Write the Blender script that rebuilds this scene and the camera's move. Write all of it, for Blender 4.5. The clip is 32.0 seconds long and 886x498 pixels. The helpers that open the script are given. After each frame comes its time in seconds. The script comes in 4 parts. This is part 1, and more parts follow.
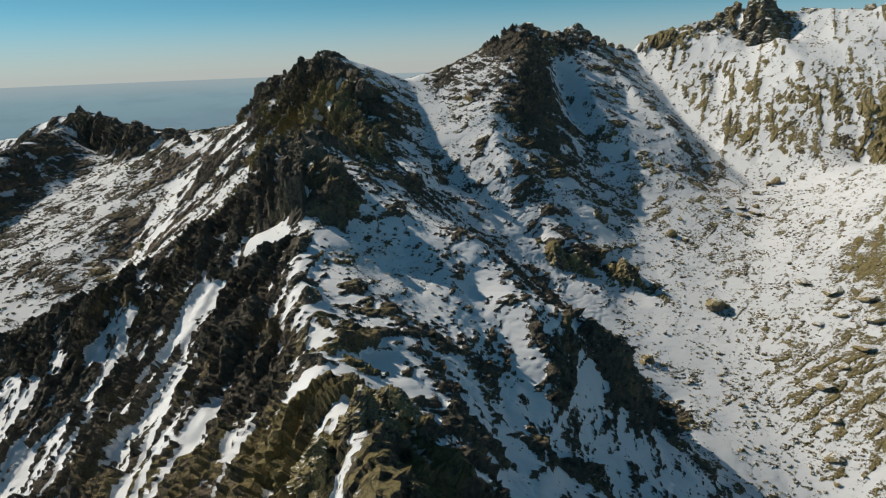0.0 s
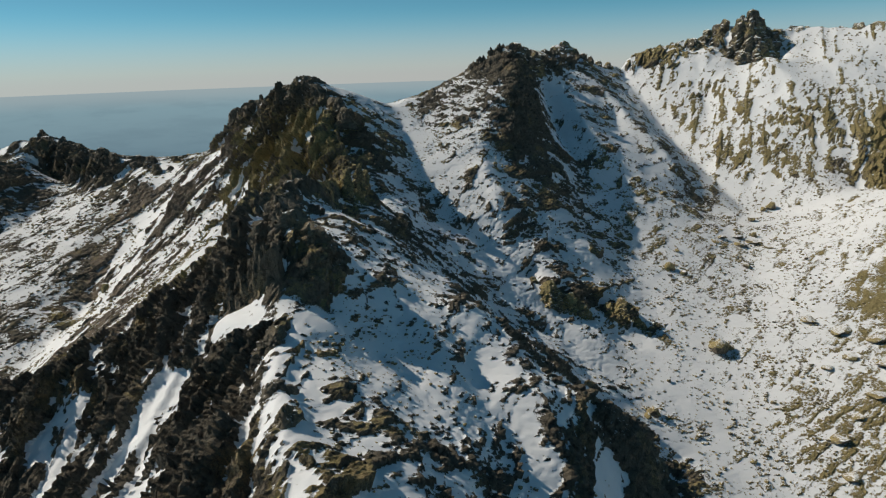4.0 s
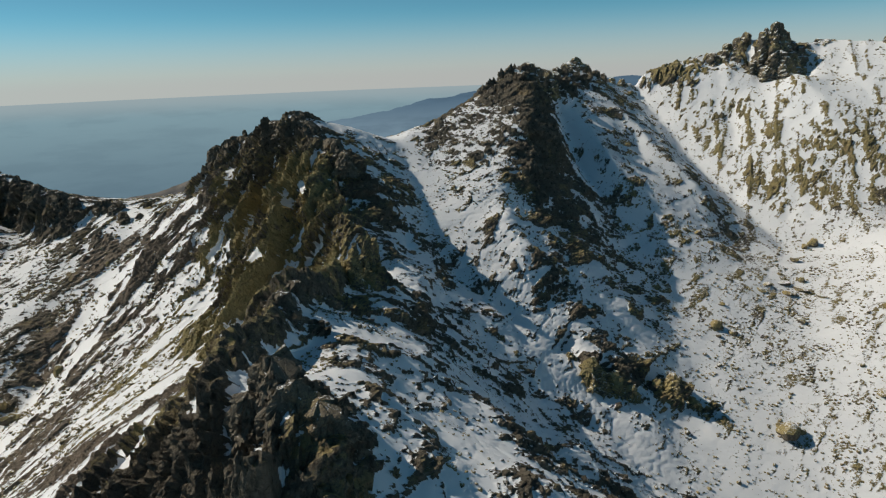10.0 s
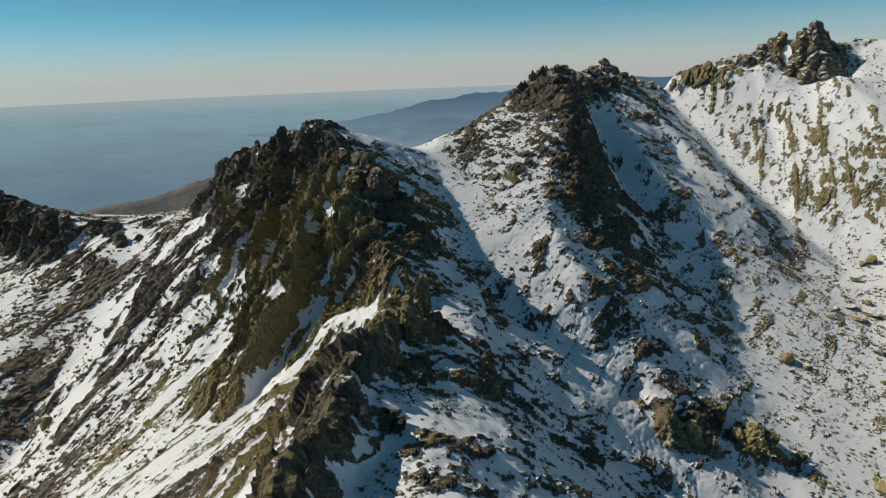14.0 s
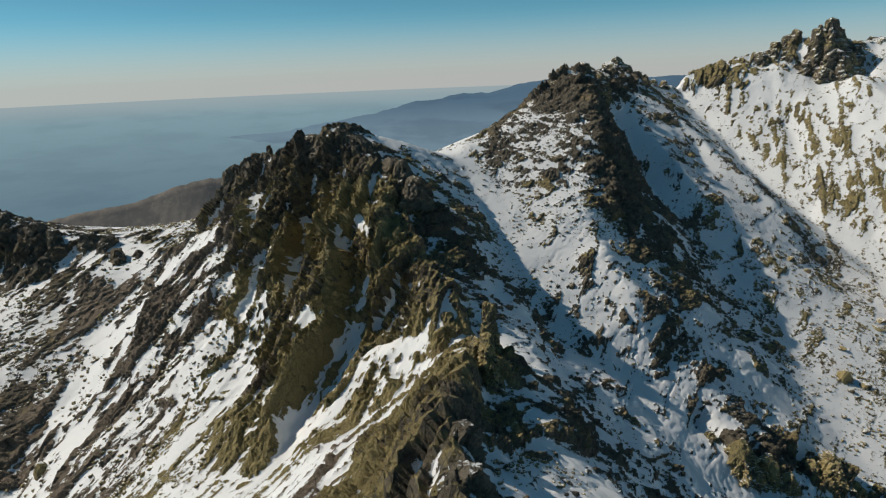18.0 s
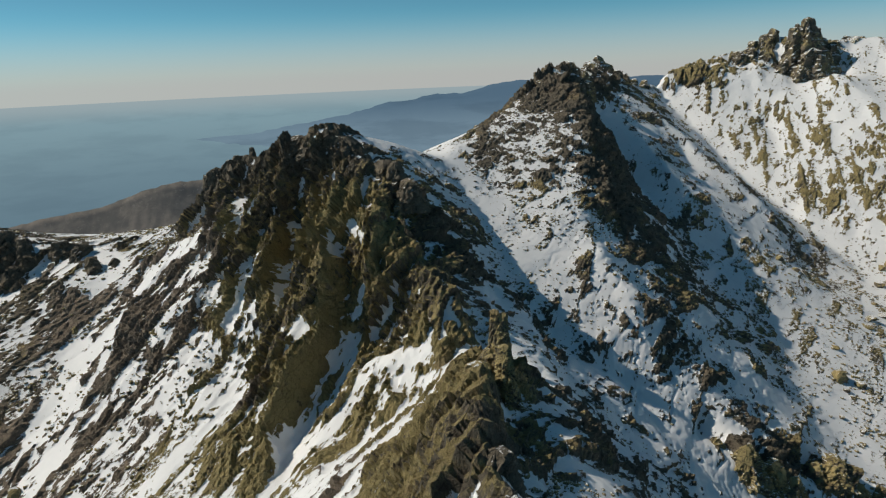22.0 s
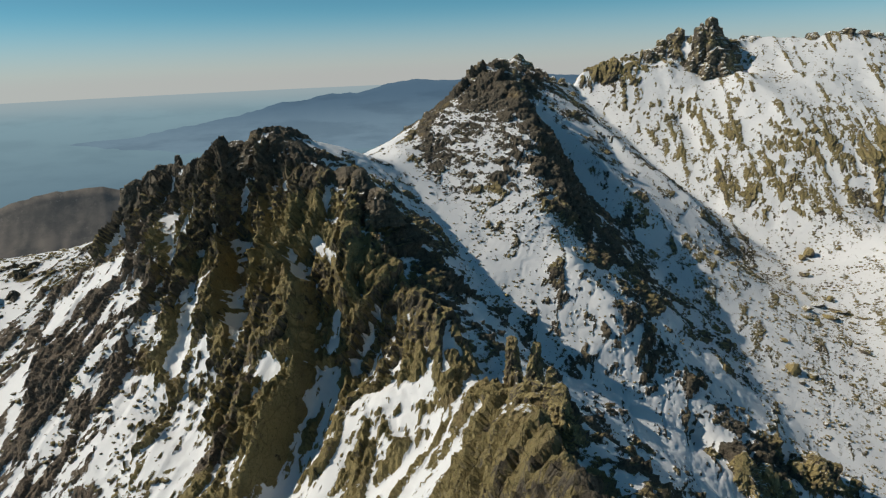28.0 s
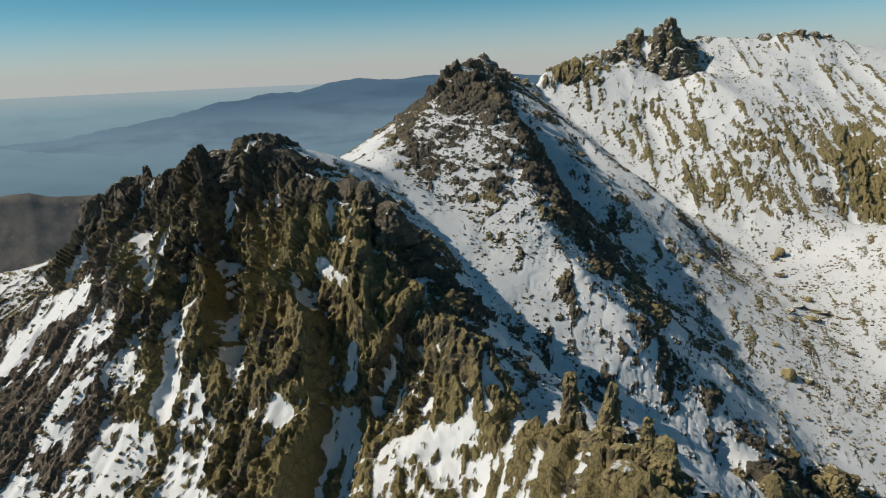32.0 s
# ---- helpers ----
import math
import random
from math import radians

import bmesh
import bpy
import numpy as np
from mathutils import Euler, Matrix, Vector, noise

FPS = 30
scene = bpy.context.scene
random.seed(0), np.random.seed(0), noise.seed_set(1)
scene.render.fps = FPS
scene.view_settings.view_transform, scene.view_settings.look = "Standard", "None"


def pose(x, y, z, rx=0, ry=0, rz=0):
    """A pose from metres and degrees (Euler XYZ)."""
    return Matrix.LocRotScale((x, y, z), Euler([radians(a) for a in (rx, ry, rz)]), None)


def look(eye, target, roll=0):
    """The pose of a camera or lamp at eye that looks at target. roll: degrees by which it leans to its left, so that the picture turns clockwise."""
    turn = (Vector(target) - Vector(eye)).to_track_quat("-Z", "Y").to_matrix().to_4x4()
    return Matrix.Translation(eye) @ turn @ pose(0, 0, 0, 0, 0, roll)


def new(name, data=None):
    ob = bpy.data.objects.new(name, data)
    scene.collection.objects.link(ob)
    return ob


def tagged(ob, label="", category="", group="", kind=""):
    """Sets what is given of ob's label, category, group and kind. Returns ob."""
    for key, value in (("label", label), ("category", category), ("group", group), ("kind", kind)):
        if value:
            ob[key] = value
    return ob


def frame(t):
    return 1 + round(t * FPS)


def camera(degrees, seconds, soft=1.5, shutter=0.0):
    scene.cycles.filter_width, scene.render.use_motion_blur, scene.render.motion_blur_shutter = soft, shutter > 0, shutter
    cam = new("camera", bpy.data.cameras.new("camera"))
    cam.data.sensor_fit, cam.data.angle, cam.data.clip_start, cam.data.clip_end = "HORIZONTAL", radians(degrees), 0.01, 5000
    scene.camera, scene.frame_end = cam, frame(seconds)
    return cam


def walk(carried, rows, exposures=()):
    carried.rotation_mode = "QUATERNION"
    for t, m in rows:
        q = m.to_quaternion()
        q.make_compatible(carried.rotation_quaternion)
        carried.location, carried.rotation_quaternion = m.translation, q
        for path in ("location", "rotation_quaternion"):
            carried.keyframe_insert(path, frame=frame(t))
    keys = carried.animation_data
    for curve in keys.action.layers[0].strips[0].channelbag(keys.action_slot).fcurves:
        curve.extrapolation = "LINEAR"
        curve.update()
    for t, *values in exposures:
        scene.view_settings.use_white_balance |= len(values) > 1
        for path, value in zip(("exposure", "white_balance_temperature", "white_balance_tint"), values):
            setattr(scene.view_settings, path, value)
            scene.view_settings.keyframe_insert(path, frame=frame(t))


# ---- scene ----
cam = camera(66.4, 32.0, 1.2)
PATH = [
    (0, (-0.00, 0.00, 400.00), (-0.91, 96.37, 373.31), -2.04),
    (0.5, (-0.67, 4.17, 402.75), (-1.15, 100.57, 376.18), -1.99),
    (1, (-1.38, 9.27, 405.77), (-1.38, 105.71, 379.34), -1.95),
    (1.5, (-2.16, 15.50, 408.67), (-1.71, 112.00, 382.44), -1.91),
    (2, (-3.09, 22.69, 411.34), (-2.20, 119.25, 385.35), -1.87),
    (2.5, (-4.31, 30.69, 414.19), (-3.07, 127.27, 388.29), -1.87),
    (3, (-5.65, 39.06, 417.05), (-4.10, 135.66, 391.22), -1.86),
    (3.5, (-7.11, 47.48, 420.00), (-5.27, 144.06, 394.15), -1.88),
    (5.5, (-12.17, 86.25, 432.79), (-9.47, 182.83, 406.99), -2.00),
    (6, (-14.03, 97.34, 436.03), (-11.13, 193.92, 410.27), -2.05),
    (6.5, (-15.88, 108.22, 438.98), (-12.80, 204.80, 413.26), -2.03),
    (7, (-17.76, 119.24, 441.91), (-14.53, 215.84, 416.24), -2.11),
    (7.5, (-19.72, 130.51, 444.70), (-16.39, 227.09, 418.99), -2.11),
    (8, (-21.88, 141.94, 447.45), (-18.42, 238.52, 421.76), -2.10),
    (8.5, (-24.33, 153.16, 449.88), (-20.73, 249.73, 424.17), -2.10),
    (9, (-27.07, 164.38, 452.05), (-23.33, 260.93, 426.30), -2.13),
    (9.5, (-30.17, 175.65, 454.05), (-26.24, 272.18, 428.26), -2.12),
    (10, (-33.63, 187.03, 455.98), (-29.56, 283.58, 430.26), -2.15),
    (10.5, (-37.33, 198.40, 457.59), (-33.12, 294.94, 431.88), -2.17),
    (11, (-41.25, 209.73, 458.75), (-36.95, 306.26, 432.98), -2.16),
    (11.5, (-45.39, 220.82, 459.26), (-40.96, 317.33, 433.43), -2.14),
    (12, (-49.79, 231.98, 459.56), (-45.26, 328.49, 433.77), -2.12),
    (12.5, (-54.69, 243.06, 459.89), (-50.06, 339.56, 434.07), -2.13),
    (13, (-60.35, 254.23, 459.98), (-55.62, 350.73, 434.19), -2.16),
    (13.5, (-66.59, 265.53, 459.75), (-61.71, 362.03, 433.98), -2.16),
    (14, (-73.04, 277.23, 459.41), (-68.12, 373.75, 433.74), -2.16),
    (14.5, (-79.59, 288.83, 459.16), (-74.55, 385.35, 433.49), -2.16),
    (16.5, (-110.45, 330.24, 458.70), (-104.98, 426.75, 433.07), -2.13),
    (17, (-112.85, 333.66, 458.64), (-107.06, 430.15, 433.05), -2.19),
    (17.5, (-115.04, 336.76, 458.59), (-108.03, 433.16, 432.94), -2.18),
    (18, (-117.18, 339.57, 458.51), (-109.27, 435.90, 432.84), -2.23),
    (18.5, (-119.32, 342.28, 458.40), (-111.37, 438.60, 432.73), -2.22),
    (19, (-121.50, 344.94, 458.25), (-113.58, 441.26, 432.56), -2.22),
    (19.5, (-123.76, 347.67, 458.08), (-115.81, 443.99, 432.41), -2.23),
    (20, (-125.93, 350.41, 457.92), (-117.63, 446.70, 432.27), -2.26),
    (20.5, (-127.86, 352.95, 457.77), (-118.82, 449.17, 432.09), -2.25),
    (21, (-129.56, 355.32, 457.59), (-119.52, 451.43, 431.89), -2.29),
    (21.5, (-131.14, 357.75, 457.36), (-120.02, 453.74, 431.64), -2.30),
    (22, (-132.82, 360.27, 457.16), (-120.81, 456.16, 431.45), -2.33),
    (22.5, (-134.89, 363.08, 457.07), (-122.50, 458.91, 431.34), -2.33),
    (23, (-137.60, 366.52, 457.22), (-125.04, 462.31, 431.39), -2.30),
    (23.5, (-141.16, 370.89, 457.49), (-128.42, 466.64, 431.59), -2.27),
    (24, (-145.33, 375.94, 457.77), (-132.22, 471.62, 431.79), -2.26),
    (24.5, (-149.72, 381.11, 458.04), (-136.07, 476.69, 431.98), -2.25),
    (26.5, (-165.57, 402.25, 457.08), (-146.40, 496.85, 430.91), -2.39),
    (27, (-169.63, 408.01, 456.83), (-147.84, 502.02, 430.62), -2.38),
    (27.5, (-173.58, 413.67, 456.65), (-149.22, 507.02, 430.34), -2.33),
    (28, (-177.41, 419.50, 456.63), (-150.06, 511.99, 430.24), -2.34),
    (28.5, (-181.07, 425.11, 456.86), (-150.84, 516.66, 430.30), -2.29),
    (29, (-184.71, 430.63, 457.21), (-151.62, 521.15, 430.52), -2.28),
    (29.5, (-188.24, 436.31, 457.55), (-152.46, 525.76, 430.73), -2.26),
    (30, (-191.73, 442.32, 457.84), (-155.85, 531.73, 431.02), -2.24),
    (30.5, (-195.10, 448.62, 458.07), (-159.18, 538.00, 431.22), -2.19),
    (31, (-198.87, 455.82, 458.37), (-162.92, 545.15, 431.42), -2.10),
    (31.5, (-203.29, 464.33, 458.80), (-167.50, 553.73, 431.85), -2.10),
    (32, (-207.60, 473.18, 459.19), (-171.78, 562.59, 432.31), -2.14),
]
walk(cam, [(t, look(eye, target, roll)) for t, eye, target, roll in PATH], [(0.0, 0.0, 6700.0, 9.0)])

# ---- light: a low winter sun over the left shoulder of the range, and the clear sky ----
SUN_AHEAD, SUN_UP = 18.0, 42.0  # degrees ahead of straight left, and above the horizon
toward_sun = Vector((-math.cos(radians(SUN_AHEAD)) * math.cos(radians(SUN_UP)), math.sin(radians(SUN_AHEAD)) * math.cos(radians(SUN_UP)), math.sin(radians(SUN_UP))))
sun = new("sun", bpy.data.lights.new("sun", "SUN"))
sun.data.energy, sun.data.angle, sun.data.color = 3.6, radians(0.53), (1.0, 0.91, 0.77)
sun.matrix_world = look((-900, 400, 900), Vector((-900, 400, 900)) - toward_sun)
tagged(sun, kind="structure")
SKY = 0.085
world = bpy.data.worlds.new("sky")
scene.world = world
world.use_nodes = True
wn, wl = world.node_tree.nodes, world.node_tree.links
sky = wn.new("ShaderNodeTexSky")
sky.sky_type, sky.sun_disc = "NISHITA", False
sky.sun_elevation, sky.sun_rotation = radians(SUN_UP), math.atan2(toward_sun.x, toward_sun.y)
sky.altitude, sky.air_density, sky.dust_density, sky.ozone_density = 4000.0, 0.65, 0.0, 4.0
where = wn.new("ShaderNodeTexCoord")
parts = wn.new("ShaderNodeSeparateXYZ")
floor_z = wn.new("ShaderNodeMath")
floor_z.operation, floor_z.inputs[1].default_value = "MAXIMUM", 0.004
joined = wn.new("ShaderNodeCombineXYZ")
wl.new(where.outputs["Generated"], parts.inputs[0])
wl.new(parts.outputs[0], joined.inputs[0])
wl.new(parts.outputs[1], joined.inputs[1])
wl.new(parts.outputs[2], floor_z.inputs[0])
wl.new(floor_z.outputs[0], joined.inputs[2])
wl.new(joined.outputs[0], sky.inputs[0])
haze = wn.new("ShaderNodeMapRange")
haze.interpolation_type = "SMOOTHSTEP"
haze.inputs["From Min"].default_value, haze.inputs["From Max"].default_value = 0.085, -0.015
haze.inputs["To Max"].default_value = 0.8
wl.new(parts.outputs[2], haze.inputs["Value"])
air = wn.new("ShaderNodeMix")
air.data_type = "RGBA"
air.inputs[7].default_value = (0.470 / SKY, 0.402 / SKY, 0.408 / SKY, 1.0)
wl.new(haze.outputs[0], air.inputs["Factor"])
clear = wn.new("ShaderNodeMix")
clear.data_type, clear.blend_type = "RGBA", "MULTIPLY"
clear.inputs["Factor"].default_value = 1.0
clear.inputs[7].default_value = (0.76, 1.22, 0.94, 1.0)
wl.new(sky.outputs[0], clear.inputs[6])
wl.new(clear.outputs[2], air.inputs[6])
wl.new(air.outputs[2], wn["Background"].inputs[0])
wn["Background"].inputs[1].default_value = SKY

# ---- materials ----


def material(name):
    m = bpy.data.materials.new(name)
    m.use_nodes = True
    m.node_tree.nodes["Principled BSDF"].inputs["Specular IOR Level"].default_value = 0.25
    return m, m.node_tree.nodes, m.node_tree.links, m.node_tree.nodes["Principled BSDF"]


def wire(links, target, value):
    if hasattr(value, "links"):
        links.new(value, target)
    else:
        target.default_value = value


def noise_of(nodes, links, scale, detail=6.0, rough=0.55, vector=None, distortion=0.0):
    n = nodes.new("ShaderNodeTexNoise")
    n.inputs["Scale"].default_value, n.inputs["Detail"].default_value = scale, detail
    n.inputs["Roughness"].default_value, n.inputs["Distortion"].default_value = rough, distortion
    links.new(vector or place_of(nodes), n.inputs["Vector"])
    return n.outputs["Fac"]


def place_of(nodes):
    for n in nodes:
        if n.bl_idname == "ShaderNodeNewGeometry":
            return n.outputs["Position"]
    return nodes.new("ShaderNodeNewGeometry").outputs["Position"]


def squeezed(nodes, links, factors):
    """The place, with each axis scaled."""
    n = nodes.new("ShaderNodeVectorMath")
    n.operation = "MULTIPLY"
    n.inputs[1].default_value = factors
    links.new(place_of(nodes), n.inputs[0])
    return n.outputs[0]


def sums(nodes, links, kind, a, b, c=None):
    n = nodes.new("ShaderNodeMath")
    n.operation = kind
    for socket, value in zip(n.inputs, (a, b, c)):
        if value is not None:
            wire(links, socket, value)
    return n.outputs[0]


def step_of(nodes, links, value, low, high):
    n = nodes.new("ShaderNodeMapRange")
    n.interpolation_type = "SMOOTHSTEP"
    n.inputs["From Min"].default_value, n.inputs["From Max"].default_value = low, high
    wire(links, n.inputs["Value"], value)
    return n.outputs[0]


def blend(nodes, links, fac, a, b):
    n = nodes.new("ShaderNodeMix")
    n.data_type = "RGBA"
    wire(links, n.inputs["Factor"], fac)
    for socket, value in ((n.inputs[6], a), (n.inputs[7], b)):
        wire(links, socket, value if hasattr(value, "links") else (*value, 1.0))
    return n.outputs[2]


def attribute(nodes, name):
    n = nodes.new("ShaderNodeAttribute")
    n.attribute_name = name
    return n.outputs["Fac"]


DARK, GREY, OLIVE, TAN = (0.022, 0.019, 0.016), (0.165, 0.143, 0.112), (0.345, 0.285, 0.138), (0.310, 0.240, 0.135)
SCREE, SNOW = (0.315, 0.255, 0.198), (0.80, 0.82, 0.85)


def joints_of(nodes, links, scale, factors, wobble):
    """Rock joints: how near the next joint is, and a height that differs from block to block."""
    near = nodes.new("ShaderNodeTexVoronoi")
    near.feature = "DISTANCE_TO_EDGE"
    cell = nodes.new("ShaderNodeTexVoronoi")
    shift = nodes.new("ShaderNodeVectorMath")
    shift.operation = "ADD"
    links.new(squeezed(nodes, links, factors), shift.inputs[0])
    wire(links, shift.inputs[1], wobble)
    for n in (near, cell):
        n.inputs["Scale"].default_value = scale
        links.new(shift.outputs[0], n.inputs["Vector"])
    return near.outputs["Distance"], cell.outputs["Distance"]


def rock_colour(nodes, links, lichen):
    """Granite: dark joints, grey-brown faces, and olive lichen; upturned faces are painted lighter, as if lit from
    above. Returns the colour and the relief.
    """
    broad = noise_of(nodes, links, 0.035, 5.0, 0.6)
    mid = noise_of(nodes, links, 0.22, 8.0, 0.65, squeezed(nodes, links, (1.0, 0.9, 0.8)))
    fine = noise_of(nodes, links, 1.7, 5.0, 0.7)
    sway = sums(nodes, links, "MULTIPLY", mid, 4.0)
    gap, face = joints_of(nodes, links, 0.17, (1.0, 0.75, 0.7), sway)
    gap_small, face_small = joints_of(nodes, links, 0.5, (1.0, 0.85, 0.75), sway)
    c = blend(nodes, links, step_of(nodes, links, mid, 0.26, 0.50), DARK, GREY)
    mottle = noise_of(nodes, links, 0.6, 9.0, 0.75)
    split = nodes.new("ShaderNodeSeparateXYZ")
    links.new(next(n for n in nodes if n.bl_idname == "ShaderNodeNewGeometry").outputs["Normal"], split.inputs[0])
    # Lighter on upturned faces: light from above, put into the colour.
    top_light = sums(nodes, links, "MULTIPLY_ADD", split.outputs[2], 0.34, -0.18)
    spread = sums(nodes, links, "ADD", sums(nodes, links, "MULTIPLY_ADD", mid, 0.8, broad), sums(nodes, links, "ADD", lichen, top_light))
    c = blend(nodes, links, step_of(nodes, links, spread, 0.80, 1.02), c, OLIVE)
    c = blend(nodes, links, step_of(nodes, links, sums(nodes, links, "MULTIPLY_ADD", fine, 0.5, broad), 0.80, 0.98), c, TAN)
    c = blend(nodes, links, sums(nodes, links, "MULTIPLY", step_of(nodes, links, fine, 0.46, 0.30), 0.5), c, DARK)
    c = blend(nodes, links, sums(nodes, links, "MULTIPLY", step_of(nodes, links, gap, 0.04, 0.01), 0.22), c, DARK)
    c = blend(nodes, links, sums(nodes, links, "MULTIPLY", step_of(nodes, links, gap_small, 0.05, 0.01), 0.18), c, DARK)
    c = blend(nodes, links, sums(nodes, links, "MULTIPLY", step_of(nodes, links, mottle, 0.46, 0.34), 0.5), c, DARK)
    c = blend(nodes, links, sums(nodes, links, "MULTIPLY", step_of(nodes, links, mottle, 0.60, 0.74), 0.5), c, (0.36, 0.32, 0.25))
    relief = sums(nodes, links, "ADD", sums(nodes, links, "MULTIPLY", mid, 0.5), sums(nodes, links, "MULTIPLY_ADD", fine, 0.45, sums(nodes, links, "MULTIPLY", mottle, 0.9)))
    relief = sums(nodes, links, "ADD", relief, sums(nodes, links, "MULTIPLY", sums(nodes, links, "MULTIPLY_ADD", face, 1.1, step_of(nodes, links, gap, 0.0, 0.06)), 0.55))
    relief = sums(nodes, links, "ADD", relief, sums(nodes, links, "MULTIPLY", sums(nodes, links, "MULTIPLY_ADD", face_small, 1.0, step_of(nodes, links, gap_small, 0.0, 0.08)), 0.28))
    return c, relief


def mountain_material():
    m, nodes, links, bsdf = material("mountain")
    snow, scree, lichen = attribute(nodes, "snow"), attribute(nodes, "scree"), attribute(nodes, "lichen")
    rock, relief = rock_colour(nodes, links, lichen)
    grit = noise_of(nodes, links, 0.9, 7.0, 0.75)
    patch = noise_of(nodes, links, 0.16, 6.0, 0.6)
    stones = blend(nodes, links, step_of(nodes, links, grit, 0.35, 0.65), (0.145, 0.120, 0.096), SCREE)
    rock = blend(nodes, links, step_of(nodes, links, sums(nodes, links, "ADD", scree, sums(nodes, links, "MULTIPLY_ADD", patch, 1.0, -0.5)), 0.40, 0.60), rock, stones)
    flecks = noise_of(nodes, links, 0.42, 7.0, 0.72)
    facing = nodes.new("ShaderNodeSeparateXYZ")
    links.new(next(n for n in nodes if n.bl_idname == "ShaderNodeNewGeometry").outputs["Normal"], facing.inputs[0])
    edge = sums(nodes, links, "MULTIPLY_ADD", grit, 1.3, -0.65)
    edge = sums(nodes, links, "ADD", edge, sums(nodes, links, "MULTIPLY_ADD", flecks, 2.0, -1.0))
    edge = sums(nodes, links, "ADD", edge, sums(nodes, links, "MULTIPLY_ADD", patch, 0.8, -0.4))
    edge = sums(nodes, links, "ADD", edge, sums(nodes, links, "MULTIPLY_ADD", facing.outputs[2], 0.7, -0.5))
    cover = step_of(nodes, links, sums(nodes, links, "ADD", snow, edge), -0.04, 0.06)
    white = blend(nodes, links, patch, SNOW, (0.72, 0.745, 0.79))
    links.new(blend(nodes, links, cover, rock, white), bsdf.inputs["Base Color"])
    wire(links, bsdf.inputs["Roughness"], sums(nodes, links, "MULTIPLY_ADD", cover, -0.25, 0.9))
    bump = nodes.new("ShaderNodeBump")
    bump.inputs["Distance"].default_value = 1.5
    drift = sums(nodes, links, "MULTIPLY", patch, 0.18)
    keep = sums(nodes, links, "SUBTRACT", 1.0, cover)
    height = sums(nodes, links, "ADD", sums(nodes, links, "MULTIPLY", relief, keep), sums(nodes, links, "MULTIPLY", sums(nodes, links, "ADD", drift, 0.6), cover))
    links.new(height, bump.inputs["Height"])
    bump.inputs["Strength"].default_value = 1.0
    links.new(bump.outputs[0], bsdf.inputs["Normal"])
    return m


MOUNTAIN = mountain_material()
# ---- ground: ridge lines and valley lines in metres, joined by an even slope ----
MAIN_CREST = [(60, -600, 100), (20, -250, 215), (2, -60, 262), (-10, 60, 300), (-22, 150, 320), (-45, 215, 300), (-64, 277, 304), (-76, 330, 309), (-78, 366, 318),
              (-80, 390, 348), (-86, 406, 356), (-100, 430, 352), (-107, 448, 349), (-102, 475, 340), (-98, 497, 348), (-99, 527, 348), (-90, 590, 328), (-84, 615, 330), (-77, 640, 330), (-73, 665, 323), (-70, 690, 308),
              (-76, 722, 298), (-80, 741, 328), (-93, 762, 341), (-97, 778, 337), (-99, 805, 356), (-103, 828, 380), (-104, 843, 391), (-118, 865, 394), (-132, 890, 403), (-145, 909, 417)]
SUMMIT_RIDGE = [(-145, 909, 418), (-165, 925, 415), (-178, 930, 409), (-196, 945, 401), (-215, 972, 390), (-224, 978, 393), (-246, 975, 384), (-259, 975, 370),
                (-270, 980, 344), (-285, 987, 325), (-330, 990, 314), (-370, 980, 311), (-410, 1000, 309), (-454, 1003, 322), (-520, 1060, 330), (-595, 1127, 348),
                (-650, 1140, 333), (-715, 1150, 308), (-900, 1230, 270), (-1300, 1400, 150)]
SADDLE = [(-145, 909, 416), (-95, 960, 396), (-50, 1000, 374), (-4, 1070, 387), (58, 1150, 411), (105, 1205, 438), (149, 1250, 456),
          (190, 1320, 438), (240, 1410, 444), (285, 1498, 464), (330, 1520, 428), (385, 1545, 412)]
FAR_CREST = [(385, 1545, 412), (450, 1570, 434), (540, 1580, 464), (620, 1590, 478), (658, 1588, 496), (672, 1562, 486), (689, 1536, 518), (735, 1555, 474),
             (820, 1580, 486), (890, 1540, 478), (956, 1490, 482), (1040, 1450, 468), (1150, 1380, 430), (1250, 1250, 395), (1330, 1000, 330), (1360, 600, 290), (1300, 100, 250)]
MID_SPUR = [(149, 1250, 456), (85, 1275, 408), (22, 1292, 364), (-60, 1330, 300), (-250, 1450, 120)]
MID_RIB = [(149, 1250, 456), (135, 1150, 424), (112, 1060, 386), (85, 1000, 362), (60, 926, 328), (70, 870, 298), (75, 837, 273), (52, 788, 232), (45, 770, 222)]
MID_EAST = [(285, 1498, 464), (315, 1400, 400), (352, 1290, 335), (395, 1183, 273), (428, 1139, 216), (430, 1100, 186), (425, 1060, 178)]
MID_BOWL = [(200, 1300, 408), (205, 1150, 305), (235, 1000, 225), (255, 900, 170), (250, 800, 140)]
COULOIR = [(420, 1570, 405), (440, 1470, 345), (465, 1330, 268), (495, 1200, 208), (515, 1130, 176), (470, 1000, 164), (420, 910, 148), (370, 820, 128),
           (330, 730, 110), (300, 620, 80), (296, 546, 54), (290, 400, 5), (300, 150, -50), (320, -300, -120), (330, -700, -150)]
SADDLE_GULLY = [(-45, 985, 366), (-28, 900, 318), (-30, 855, 302), (5, 815, 262), (36, 780, 238), (70, 720, 198), (120, 680, 156), (165, 645, 122), (194, 612, 100), (260, 560, 66)]
RIGHT_RIB = [(-60, 392, 325), (-20, 380, 292), (22, 360, 267), (58, 375, 252), (88, 391, 241), (112, 400, 205), (132, 420, 165), (165, 505, 93), (200, 560, 82)]
RIGHT_HILL = [(1330, 1000, 330), (1000, 930, 345), (780, 870, 285), (640, 820, 215), (530, 785, 158), (457, 751, 120)]
